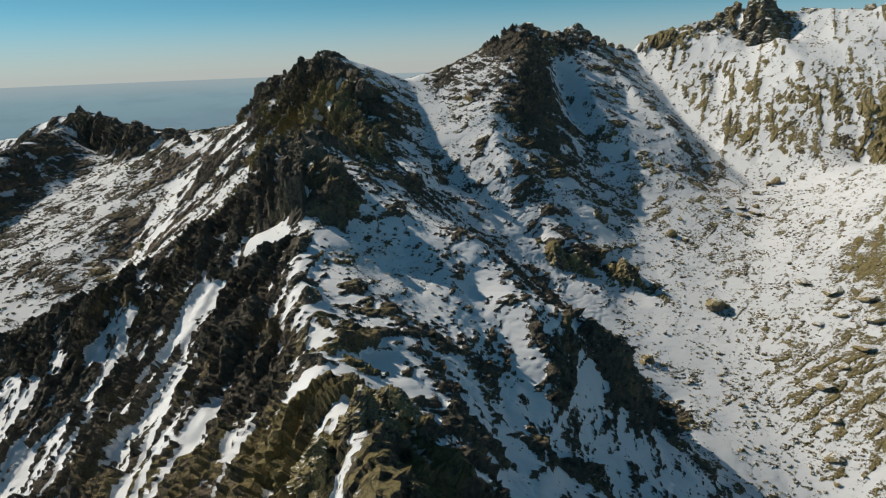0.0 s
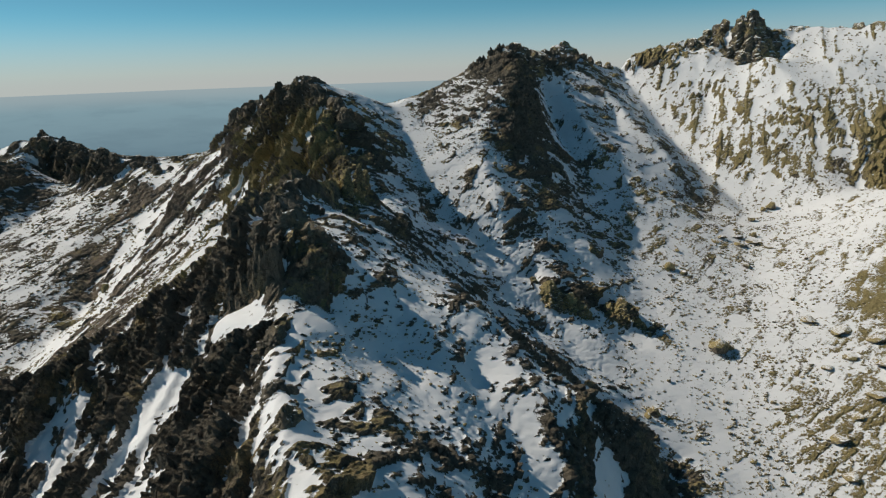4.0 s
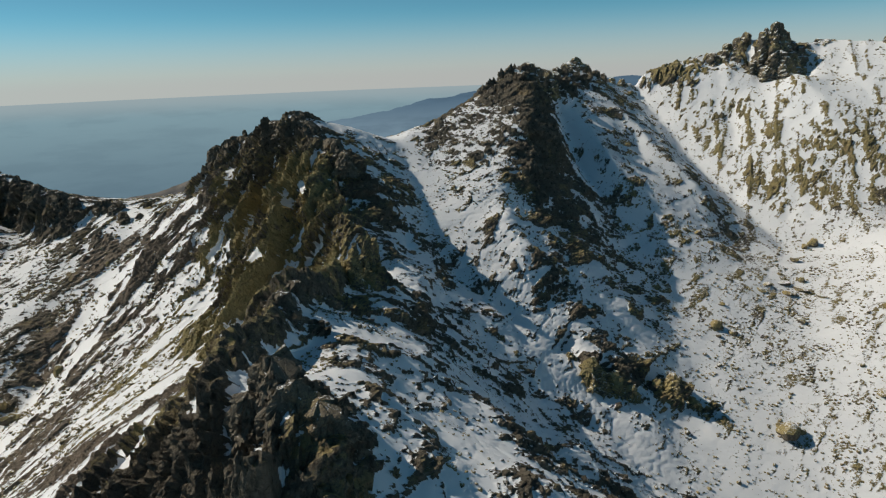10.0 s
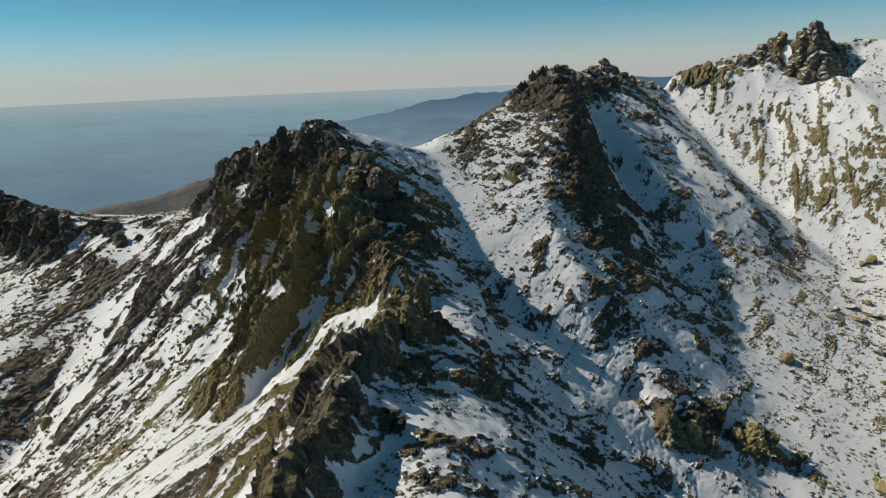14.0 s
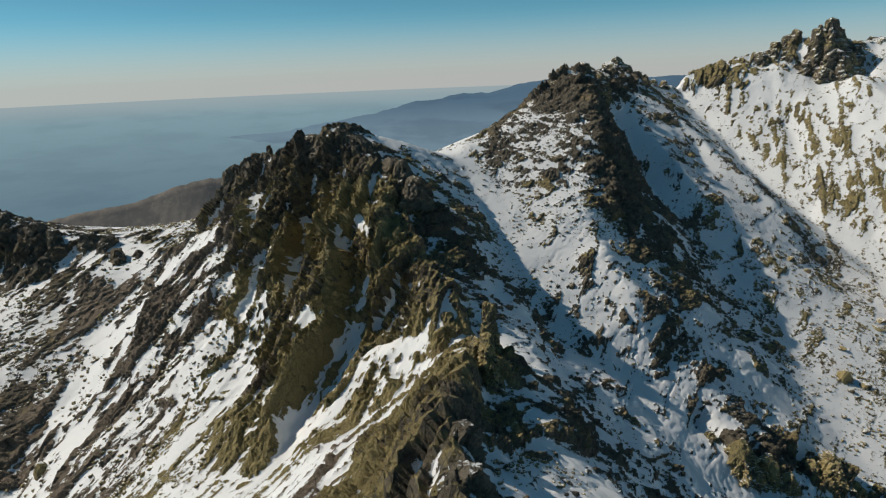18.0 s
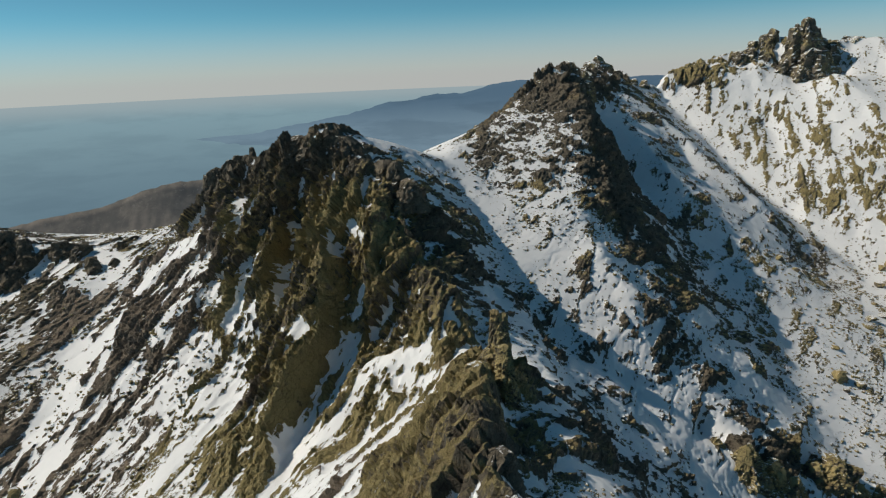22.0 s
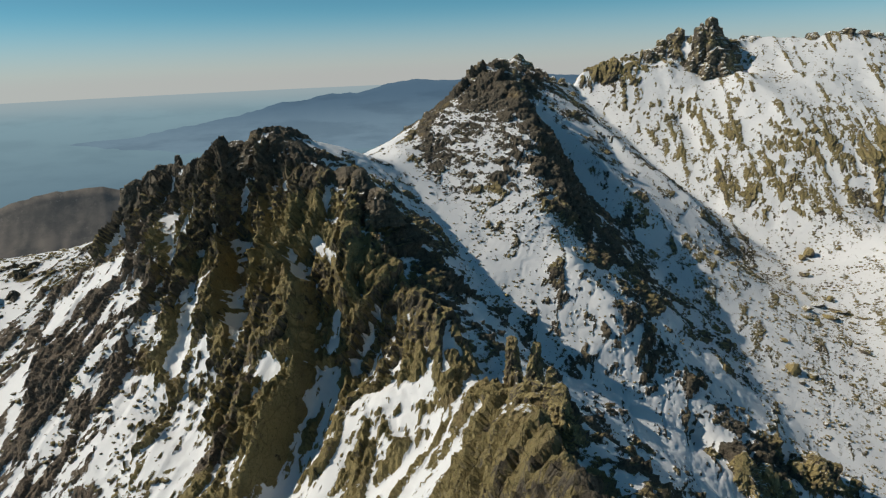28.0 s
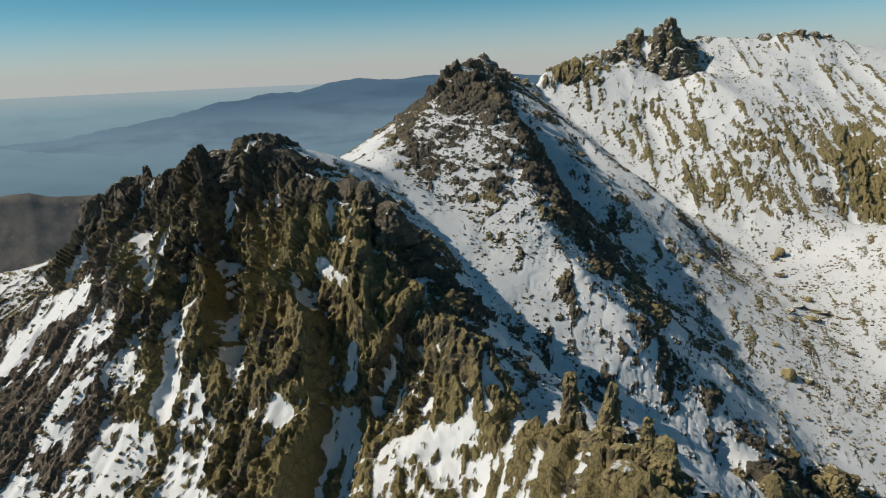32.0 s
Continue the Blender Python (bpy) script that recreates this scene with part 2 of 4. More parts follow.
FACE_BUTTRESS = [(1000, 1420, 440), (900, 1330, 372), (809, 1225, 311), (765, 1160, 255), (740, 1100, 196)]
LEFT_VALLEY = [(-380, 945, 302), (-364, 905, 262), (-352, 878, 252), (-372, 835, 222), (-395, 780, 175), (-402, 745, 163), (-434, 670, 130), (-470, 500, 60), (-520, 300, 0), (-600, 0, -80), (-650, -500, -180)]
LEFT_FLANK = [(-330, 920, 282), (-292, 862, 289), (-250, 830, 284), (-240, 803, 267), (-225, 780, 266), (-193, 735, 258), (-185, 680, 248), (-190, 610, 250)]
LEFT_SPUR = [(-100, 430, 350), (-137, 462, 324), (-158, 454, 303), (-171, 427, 295), (-177, 415, 284), (-210, 402, 266), (-258, 399, 253), (-300, 410, 236), (-380, 420, 170), (-440, 390, 110)]
LEFT_FAR = [(-595, 1127, 350), (-565, 1050, 338), (-570, 990, 325), (-590, 930, 308), (-622, 860, 286), (-665, 770, 250), (-720, 640, 200)]
SNOW_SHELF = [(-99, 527, 347), (-60, 520, 322), (-30, 523, 301), (-1, 540, 270), (30, 600, 228), (50, 659, 199), (57, 668, 190), (110, 690, 150)]
CREST_SIDE = [(-78, 366, 318), (-99, 345, 298), (-133, 338, 272), (-165, 300, 240), (-240, 250, 160)]
FRONT_BUTTRESS = [(-213, 945, 376), (-222, 921, 366), (-213, 878, 338), (-224, 862, 325), (-230, 818, 294), (-238, 785, 274)]
CLEFT = [(-177, 903, 372), (-179, 890, 345), (-180, 872, 330), (-187, 838, 319), (-195, 811, 309), (-206, 780, 288)]
SLAB_RIB = [(-150, 880, 381), (-150, 845, 368), (-156, 815, 343), (-152, 785, 310), (-160, 763, 291), (-170, 748, 281), (-178, 731, 272), (-190, 705, 254)]
COULOIR_LEFT = [(-134, 822, 354), (-128, 795, 334), (-137, 778, 306)]
LEDGE = [(-104, 735, 306), (-94, 722, 304), (-108, 712, 286), (-119, 700, 276), (-150, 690, 256)]
RIB_LOWER = [(8, 425, 292), (45, 450, 258), (82, 495, 219), (108, 535, 165), (130, 580, 128)]
EAST_SPUR = [(340, 1300, 332), (300, 1080, 262), (318, 1035, 222)]
VALLEY_BACK = [(515, 1130, 174), (560, 1128, 177), (590, 1080, 178), (560, 1000, 172)]
LEFT_WALL_FOOT = [(-400, 965, 297), (-440, 968, 286), (-500, 995, 282), (-560, 1055, 284), (-620, 1090, 284), (-700, 1100, 265)]
FAR_TOWER_FOOT = [(636, 1540, 438), (660, 1500, 410), (695, 1484, 402), (730, 1500, 414), (748, 1535, 446)]
TOWER_FOOT = [(-112, 380, 304), (-90, 375, 314), (-72, 375, 313), (-52, 381, 308)]
TOWER_TOP = [(-106, 404, 328), (-92, 394, 341), (-80, 390, 345), (-68, 392, 345), (-60, 397, 334)]
LEFT_SPUR_LOW = [(-95, 376, 316), (-114, 368, 307), (-155, 375, 277), (-170, 350, 258), (-180, 316, 234), (-215, 270, 190)]
LEFT_GULLY = [(-168, 392, 268), (-186, 383, 246), (-200, 365, 232), (-212, 335, 215), (-225, 300, 190), (-260, 240, 140)]
NEAR_SIDE = [(-64, 277, 304), (-95, 300, 290), (-130, 290, 262), (-180, 260, 215)]
NEAR_RIGHT = [(-33, 242, 288), (0, 245, 266), (39, 304, 226), (70, 310, 200), (120, 300, 120)]
SHELF_BACK = [(-91, 590, 326), (-67, 609, 313), (-46, 590, 294), (-17, 596, 273)]
MID_DARK = [(178, 1280, 438), (165, 1180, 398), (154, 1104, 368), (148, 1043, 332), (160, 990, 300), (164, 943, 270)]
MID_HUMP = [(245, 1250, 365), (252, 1146, 327), (265, 1060, 262), (285, 960, 200)]
FACE_RIB = [(688, 1451, 427), (686, 1324, 354), (715, 1220, 284), (700, 1130, 200)]
FACE_RIB_LOW = [(554, 1435, 342), (579, 1278, 284), (545, 1185, 205)]
LEFT_MOUND = [(-426, 830, 224), (-440, 800, 204), (-452, 740, 176)]
SUMMIT_WALL_FOOT = [(-206, 895, 354), (-190, 888, 346), (-168, 888, 374), (-150, 884, 385), (-134, 872, 382)]
CLIFF_FOOT = [(-122, 765, 303), (-130, 748, 291), (-146, 728, 278), (-164, 712, 265), (-185, 690, 248)]
VALLEY_STEP = [(219, 763, 138), (250, 700, 112), (305, 735, 112)]
LEFT_FAR_FOOT = [(-470, 985, 284), (-500, 940, 262), (-535, 880, 240), (-580, 800, 205), (-630, 700, 165)]
KNOLL = [(100, 762, 204), (121, 746, 198), (141, 748, 185), (152, 745, 176)]
KNOLL_FOOT = [(112, 724, 172), (136, 726, 158), (160, 728, 150), (168, 742, 150)]
KNOLL_EAST = [(172, 768, 168), (200, 766, 154), (219, 762, 141), (236, 754, 128)]
KNOLL_EAST_FOOT = [(180, 742, 143), (206, 738, 130), (238, 730, 114)]
SUB_SUMMIT = [(-104, 843, 391), (-88, 836, 368), (-66, 826, 336)]
LINES = (SUB_SUMMIT, KNOLL_EAST_FOOT, KNOLL_EAST, KNOLL_FOOT, KNOLL, LEFT_FAR_FOOT, VALLEY_STEP, CLIFF_FOOT, SUMMIT_WALL_FOOT, LEFT_MOUND, FACE_RIB_LOW, FACE_RIB, MID_HUMP, MID_DARK, SHELF_BACK, NEAR_RIGHT, NEAR_SIDE, LEFT_GULLY, LEFT_SPUR_LOW, TOWER_TOP, TOWER_FOOT, FAR_TOWER_FOOT, LEFT_WALL_FOOT, CREST_SIDE, FRONT_BUTTRESS, CLEFT, SLAB_RIB, COULOIR_LEFT, LEDGE, RIB_LOWER, EAST_SPUR, VALLEY_BACK, MAIN_CREST, SUMMIT_RIDGE, SADDLE, FAR_CREST, MID_SPUR, MID_RIB, MID_EAST, MID_BOWL, COULOIR, SADDLE_GULLY, RIGHT_RIB,
         RIGHT_HILL, FACE_BUTTRESS, LEFT_VALLEY, LEFT_FLANK, LEFT_SPUR, LEFT_FAR, SNOW_SHELF)
X0, X1, Y0, Y1 = -1500.0, 1700.0, -800.0, 2400.0


def relax(step, start=None, rounds=300):
    """The even slope between the lines, on a grid of that step."""
    nx, ny = int((X1 - X0) / step) + 1, int((Y1 - Y0) / step) + 1
    z, fixed = np.full((nx, ny), 100.0), np.zeros((nx, ny), bool)
    if start is not None:
        z = sample(start[0], start[1], X0 + step * np.arange(nx)[:, None] + np.zeros((1, ny)), Y0 + step * np.arange(ny)[None] + np.zeros((nx, 1)))
    edge = np.ones((nx, ny), bool)
    edge[1:-1, 1:-1] = False
    z[edge], fixed[edge] = -420.0, True
    for line in LINES:
        for a, b in zip(line, line[1:]):
            n = int(max(abs(a[0] - b[0]), abs(a[1] - b[1])) / step * 2) + 2
            for k in range(n):
                u = k / (n - 1)
                i, j = round((a[0] + u * (b[0] - a[0]) - X0) / step), round((a[1] + u * (b[1] - a[1]) - Y0) / step)
                dx, dy = b[0] - a[0], b[1] - a[1]
                u = min(1, max(0, ((X0 + i * step - a[0]) * dx + (Y0 + j * step - a[1]) * dy) / (dx * dx + dy * dy)))
                z[i, j], fixed[i, j] = a[2] + u * (b[2] - a[2]), True
    parity = (np.add.outer(np.arange(nx), np.arange(ny)) % 2).astype(bool)[1:-1, 1:-1]
    inner = ~fixed[1:-1, 1:-1]
    red, black = inner & parity, inner & ~parity
    for _ in range(rounds):
        for half in (red, black):
            mean = (z[:-2, 1:-1] + z[2:, 1:-1] + z[1:-1, :-2] + z[1:-1, 2:]) / 4
            core = z[1:-1, 1:-1]
            core += np.where(half, 1.7 * (mean - core), 0.0)
    return z, step


def sample(z, step, x, y):
    """Heights of a grid at places, straight between its points."""
    u, v = (x - X0) / step, (y - Y0) / step
    i, j = np.clip(u.astype(int), 0, z.shape[0] - 2), np.clip(v.astype(int), 0, z.shape[1] - 2)
    u, v = np.clip(u - i, 0, 1), np.clip(v - j, 0, 1)
    return (z[i, j] * (1 - u) + z[i + 1, j] * u) * (1 - v) + (z[i, j + 1] * (1 - u) + z[i + 1, j + 1] * u) * v


def soften(z, times):
    for _ in range(times):
        z = z.copy()
        z[1:-1] = (z[:-2] + 2 * z[1:-1] + z[2:]) / 4
        z[:, 1:-1] = (z[:, :-2] + 2 * z[:, 1:-1] + z[:, 2:]) / 4
    return z


def scatter(i, j, k, seed):
    """A number from 0 to 1 for each whole-numbered place."""
    h = (i.astype(np.int64) * 73856093) ^ (j.astype(np.int64) * 19349663) ^ (k.astype(np.int64) * 83492791) ^ (seed * 2654435761)
    h = (h ^ (h >> 13)) * 1274126177 & 0xFFFFFFFF
    h = (h ^ (h >> 16)) * 2246822519 & 0xFFFFFFFF
    return ((h ^ (h >> 15)) & 0xFFFFFF) / float(0x1000000)


def smooth_noise(x, y, z, seed):
    """Soft noise from -1 to 1 with features about 1 wide."""
    i, j, k = np.floor(x), np.floor(y), np.floor(z)
    u, v, w = x - i, y - j, z - k
    u, v, w = (a * a * a * (a * (a * 6 - 15) + 10) for a in (u, v, w))
    i, j, k = (a.astype(np.int64) for a in (i, j, k))
    out = 0.0
    for a in (0, 1):
        for b in (0, 1):
            for c in (0, 1):
                out = out + scatter(i + a, j + b, k + c, seed) * (u if a else 1 - u) * (v if b else 1 - v) * (w if c else 1 - w)
    return out * 2 - 1


def layers(x, y, z, size, count, seed, ridged=False, keep=0.5):
    total, weight, out = 0.0, 1.0, 0.0
    for n in range(count):
        s = 2.03**n / size
        v = smooth_noise(x * s + 17.3 * n, y * s - 9.1 * n, z * s + 3.7 * n, seed + n)
        out, total, weight = out + weight * ((1 - 2 * np.abs(v)) if ridged else v), total + weight, weight * keep
    return out / total


def blocks(x, y, z, size, seed, tilt=0.9):
    """Faceted rock: each cell has its own height and tilted face. Returns that height and how near the joint is."""
    x, y, z = x / size, y / size, z / size
    i0, j0, k0 = (np.floor(a - 0.5).astype(np.int64) for a in (x, y, z))
    best, second, height = np.full(x.shape, 9.0), np.full(x.shape, 9.0), np.zeros(x.shape)
    for a in (0, 1):
        for b in (0, 1):
            for c in (0, 1):
                i, j, k = i0 + a, j0 + b, k0 + c
                r1, r2, r3 = scatter(i, j, k, seed), scatter(i, j, k, seed + 1), scatter(i, j, k, seed + 2)
                dx, dy, dz = x - i - 0.15 - 0.7 * r1, y - j - 0.15 - 0.7 * r2, z - k - 0.15 - 0.7 * r3
                d = dx * dx + dy * dy + dz * dz
                own = (r2 + r3 - 1) + tilt * (dx * (2 * r3 - 1) + dy * (2 * r1 - 1) + dz * (2 * r2 - 1)) * 2
                near = d < best
                second = np.where(near, best, np.minimum(second, d))
                height, best = np.where(near, own, height), np.where(near, d, best)
    return height, np.sqrt(second) - np.sqrt(best)


def plates(across, along, up, size, seed, lean=0.8, long=2.4):
    """Jointed plates of rock: each its own flat face, rising to the sunless side and breaking off there in a step."""
    x, y, z = across / size, along / (size * long), up / (size * 1.6)
    i0, j0, k0 = (np.floor(a - 0.5).astype(np.int64) for a in (x, y, z))
    best, height = np.full(x.shape, 9.0), np.zeros(x.shape)
    for a in (0, 1):
        for b in (0, 1):
            for c in (0, 1):
                i, j, k = i0 + a, j0 + b, k0 + c
                r1, r2, r3 = scatter(i, j, k, seed), scatter(i, j, k, seed + 1), scatter(i, j, k, seed + 2)
                dx, dy, dz = x - i - 0.1 - 0.8 * r1, y - j - 0.1 - 0.8 * r2, z - k - 0.1 - 0.8 * r3
                d = dx * dx + dy * dy + dz * dz
                own = 1.1 * (r2 + r3 - 1) + lean * (0.7 + 0.9 * r2) * dx + lean * ((2 * r1 - 1) * dy + (2 * r3 - 1) * dz)
                height = np.where(d < best, own, height)
                best = np.minimum(best, d)
    return height


coarse = relax(48.0, None, 500)
coarse = relax(24.0, coarse, 250)
coarse = relax(12.0, coarse, 150)
coarse = relax(8.0, coarse, 100)
BASE, STEP = relax(4.0, coarse, 120)
BASE = soften(BASE, 3)


# ---- the ground sheet ----
def spread_steps(stops):
    """Places along an axis: (from, to, step) stretches end to end."""
    return np.concatenate([np.linspace(a, b, max(2, int(round((b - a) / s)) + 1))[:-1] for a, b, s in stops] + [[stops[-1][1]]])


FINE = 1.34
XS = spread_steps([(-1500, -800, 20), (-800, -640, 6), (-640, -320, 2.0 * FINE), (-320, 190, 0.88 * FINE), (190, 420, 1.3 * FINE), (420, 1050, 2.0 * FINE), (1050, 1300, 8), (1300, 1700, 30)])
YS = spread_steps([(-800, -100, 25), (-100, 100, 5), (100, 450, 0.72 * FINE), (450, 960, 1.04 * FINE), (960, 1640, 1.65 * FINE), (1640, 1800, 8), (1800, 2400, 30)])


def rise(v, a, b):
    u = np.clip((v - a) / (b - a), 0, 1)
    return u * u * (3 - 2 * u)


def near_line(x, y, line, reach):
    """1 on a line of the plan, down to 0 at that reach from it."""
    best = np.full(x.shape, 1e9)
    for a, b in zip(line, line[1:]):
        ux, uy = b[0] - a[0], b[1] - a[1]
        u = np.clip(((x - a[0]) * ux + (y - a[1]) * uy) / (ux * ux + uy * uy), 0, 1)
        best = np.minimum(best, np.hypot(x - a[0] - u * ux, y - a[1] - u * uy))
    return 1 - rise(best, 0, reach)


def rib(x, y, line, reach, drop):
    """A rib of rock: 1 on its line, an even slab down its left side, a cliff and a groove on its right."""
    best, side = np.full(x.shape, 1e9), np.zeros(x.shape)
    for a, b in zip(line, line[1:]):
        ux, uy = b[0] - a[0], b[1] - a[1]
        u = np.clip(((x - a[0]) * ux + (y - a[1]) * uy) / (ux * ux + uy * uy), 0, 1)
        dx, dy = x - a[0] - u * ux, y - a[1] - u * uy
        d = np.hypot(dx, dy)
        side = np.where(d < best, np.where(dx + 0.2 * dy > 0, 1.0, -1.0), side)
        best = np.minimum(best, d)
    cliff = np.interp(best, [0, drop, drop * 2.2, drop * 4], [1, -0.55, -0.55, 0])
    return np.where(side > 0, cliff, np.clip(1 - best / reach, 0, 1))


RIBS = [  # the ribs of the summit's front: height, reach to the left, drop to the right, line on the map
    (15, 34, 8, [(-183, 930), (-196, 893), (-195, 866), (-200, 828)]),
    (17, 46, 8, [(-151, 800), (-158, 768), (-170, 749), (-181, 736), (-193, 720)]),
    (10, 26, 8, [(-133, 880), (-120, 845), (-116, 822), (-120, 800)]),
    (12, 26, 8, [(-100, 800), (-93, 764), (-80, 741), (-77, 725)]),
    (5, 26, 7, [(-250, 975), (-240, 935), (-238, 905)]),
    (9, 22, 7, [(-216, 890), (-222, 862), (-236, 830)]),
    (9, 32, 8, [(-107, 440), (-99, 500), (-99, 530), (-90, 590), (-84, 615)]),
    (4, 20, 6, [(-118, 700), (-140, 690), (-165, 676)]),
]
SMOOTH = soften(BASE, 20)
FLOOR = soften(BASE, 90)
CREST_Y = np.array([p[1] for p in MAIN_CREST])
CREST_X = np.array([p[0] for p in MAIN_CREST])


SNOW_GULLIES = [  # snow lying in a gully or on a shelf: its width, and its line on the map
    (9, [(-196, 812), (-210, 811), (-226, 812), (-244, 818), (-255, 800), (-268, 781)]),
    (8, [(-247, 858), (-260, 864), (-274, 856)]),
    (11, [(-269, 925), (-297, 937), (-310, 918)]),
    (4, [(-138, 776), (-129, 792), (-131, 810), (-136, 826)]),
    (5, [(-90, 724), (-102, 724), (-116, 729), (-130, 738), (-146, 718), (-160, 704)]),
    (4, [(-92, 696), (-104, 706), (-113, 716)]),
    (7, [(-173, 776), (-200, 800), (-221, 801), (-235, 766), (-249, 741), (-261, 716)]),
    (24, [(-385, 975), (-340, 940), (-345, 900), (-342, 851), (-358, 833), (-360, 790), (-380, 730), (-400, 660)]),
    (24, [(-52, 1000), (-32, 955), (-8, 905), (15, 850)]),
    (26, [(-62, 540), (-38, 552), (-8, 575), (25, 600)]),
    (18, [(-35, 470), (-10, 460), (25, 470)]),
    (12, [(-106, 366), (-92, 364), (-74, 362), (-62, 360)]),
    (8, [(-132, 498), (-128, 460), (-119, 425)]),
    (9, [(-201, 390), (-208, 360), (-209, 328), (-212, 300)]),
    (6, [(-140, 362), (-150, 338)]),
    (5, [(-148, 304), (-158, 285)]),
    (8, [(-102, 236), (-118, 228), (-125, 205)]),
    (5, [(-47, 226), (-50, 200)]),
    (24, [(72, 770), (105, 715), (150, 668)]),
    (30, [(425, 1570), (442, 1470), (466, 1330), (495, 1200)]),
    (16, [(670, 1590), (652, 1520), (640, 1440), (620, 1380)]),
    (30, [(218, 1300), (205, 1190), (200, 1110)]),
]


def relief(x, y):
    """The rock under the snow over a map place: place, normal, large and small relief, snow level, scree, and lichen
    with light and shade painted in.
    """
    wx = x + 5 * layers(x, y, x * 0, 40, 3, 900)
    wy = y + 5 * layers(x, y, x * 0, 40, 3, 910)
    z = sample(BASE, STEP, wx, wy)
    bed = rise(x, 150, 270) * (1 - rise(y, 1040, 1180)) * (1 - rise(x, 560, 680))
    z = z + bed * (sample(FLOOR, STEP, wx, wy) - z)
    e = 5.0
    gx = (sample(SMOOTH, STEP, x + e, y) - sample(SMOOTH, STEP, x - e, y)) / (2 * e)
    gy = (sample(SMOOTH, STEP, x, y + e) - sample(SMOOTH, STEP, x, y - e)) / (2 * e)
    nz = 1 / np.sqrt(1 + gx * gx + gy * gy)
    nx, ny = -gx * nz, -gy * nz
    steep = 1 - nz
    u = x - np.interp(y, CREST_Y, CREST_X)
    main = near_line(x, y, MAIN_CREST, 60) * rise(y, -50, 120)
    bare_side = 1 - rise(u, np.interp(y, [600, 710, 770, 815, 870, 900], [16, 6, 10, 34, 34, 20]), np.interp(y, [600, 710, 770, 815, 870, 900], [38, 22, 28, 62, 58, 38]))
    main = main * bare_side
    wall = np.maximum.reduce([near_line(x, y, SLAB_RIB, 60), near_line(x, y, CLEFT, 46), near_line(x, y, FRONT_BUTTRESS, 54), near_line(x, y, [(-128, 800), (-118, 775), (-112, 745), (-120, 715)], 44)])
    top = np.maximum.reduce([near_line(x, y, SUMMIT_RIDGE[:9], 75), near_line(x, y, MAIN_CREST[-8:], 60) * bare_side, wall * bare_side])
    far = np.maximum.reduce([near_line(x, y, SADDLE[5:11], 75), 0.95 * near_line(x, y, FAR_CREST[1:8], 64), near_line(x, y, [(660, 1530), (695, 1512), (725, 1530)], 48), near_line(x, y, SUMMIT_RIDGE[9:18], 75), near_line(x, y, LEFT_FAR[:6], 80)])
    high = np.maximum.reduce([main * 0.95, top, far, 0.8 * near_line(x, y, RIGHT_RIB[4:], 40), 0.65 * near_line(x, y, LEFT_SPUR, 50), 0.2 * near_line(x, y, MID_RIB, 45), 0.9 * near_line(x, y, SUB_SUMMIT, 36), 0.9 * near_line(x, y, KNOLL, 24), 0.9 * near_line(x, y, KNOLL_EAST, 20), 0.9 * near_line(x, y, FACE_BUTTRESS[2:], 60)])
    fore = rise(-u, 0, 25) * (1 - rise(y, 430, 500)) * rise(y, 20, 120)
    shade_side = rise(u, 15, 45) * (1 - rise(x, 140, 210)) * rise(y, 60, 150) * (1 - rise(y, 820, 900))
    rough = np.clip(0.15 + 0.32 * shade_side + 0.55 * np.maximum(near_line(x, y, SADDLE[3:9], 110), near_line(x, y, MID_RIB[:5], 80)) + 0.35 * fore + 0.8 * rise(steep, 0.05, 0.32) + 0.45 * high + 0.5 * np.maximum(near_line(x, y, KNOLL, 30), near_line(x, y, KNOLL_EAST, 26)), 0.12, 1.3)
    zs = z * 0.5
    turn = np.interp(y, [430, 650], [0.3, 0.76])
    across, along = np.cos(turn) * (x + 190) - np.sin(turn) * (y - 560), np.sin(turn) * (x + 190) + np.cos(turn) * (y - 560)
    ribs = layers(x, y, zs, 70, 5, 100, True, 0.52)
    lumps = layers(x, y, z, 24, 4, 200)
    a0, l0 = across + 3.0 * lumps, along + 4.0 * lumps
    mid_peak = rise(y, 930, 990) * (1 - rise(x, 130, 190)) * rise(x + 0.25 * (1080 - y), -30, 15)
    terraced = np.maximum(mid_peak, near_line(x, y, SADDLE[4:10], 110))
    p1, p2 = plates(a0, l0, z, 30, 300), plates(a0 + 0.3 * z, l0, z, 13, 330)
    p1 = np.where(wall > 0.35, plates(a0, l0, z, 44, 310, 0.8, 1.7), p1)
    p2 = np.where(terraced + 0.3 * lumps > 0.5, plates(x + 0.3 * y, y - 0.3 * x, z * 3.2, 15, 320, 0.7, 1.3), p2)
    p3, p4 = plates(a0 + 0.2 * z, l0 + 0.2 * x, z, 5.6, 360, 0.8, 1.9), plates(across, along, z, 2.7, 390, 0.9, 1.6)
    left = rise(-u, 0, 30) * rise(y, 330, 480) * (1 - rise(y, 985, 1010)) * rise(x, -430, -370)
    flank = left * (1 - 0.8 * high)
    front = top * rise(-u, -25, 10)
    far_side = rise(y, 1140, 1220) * rise(x, 430, 520)
    brow = rise(u, -20, 0) * (1 - rise(u, 28, 50)) * rise(y, 700, 730) * (1 - rise(y, 930, 980))
    crags = np.maximum.reduce([high, 0.6 * fore, left * rise(steep, 0.08, 0.2) * 0.5])
    large = rough * (5.0 * (1 - 0.6 * high) * ribs + (1.5 + 6.0 * crags - 1.5 * wall) * p1) - 1.0 * rough
    for tall, reach, drop, line in RIBS:
        large = large + tall * rib(x + 5 * lumps, y + 4 * lumps, line, reach, drop)
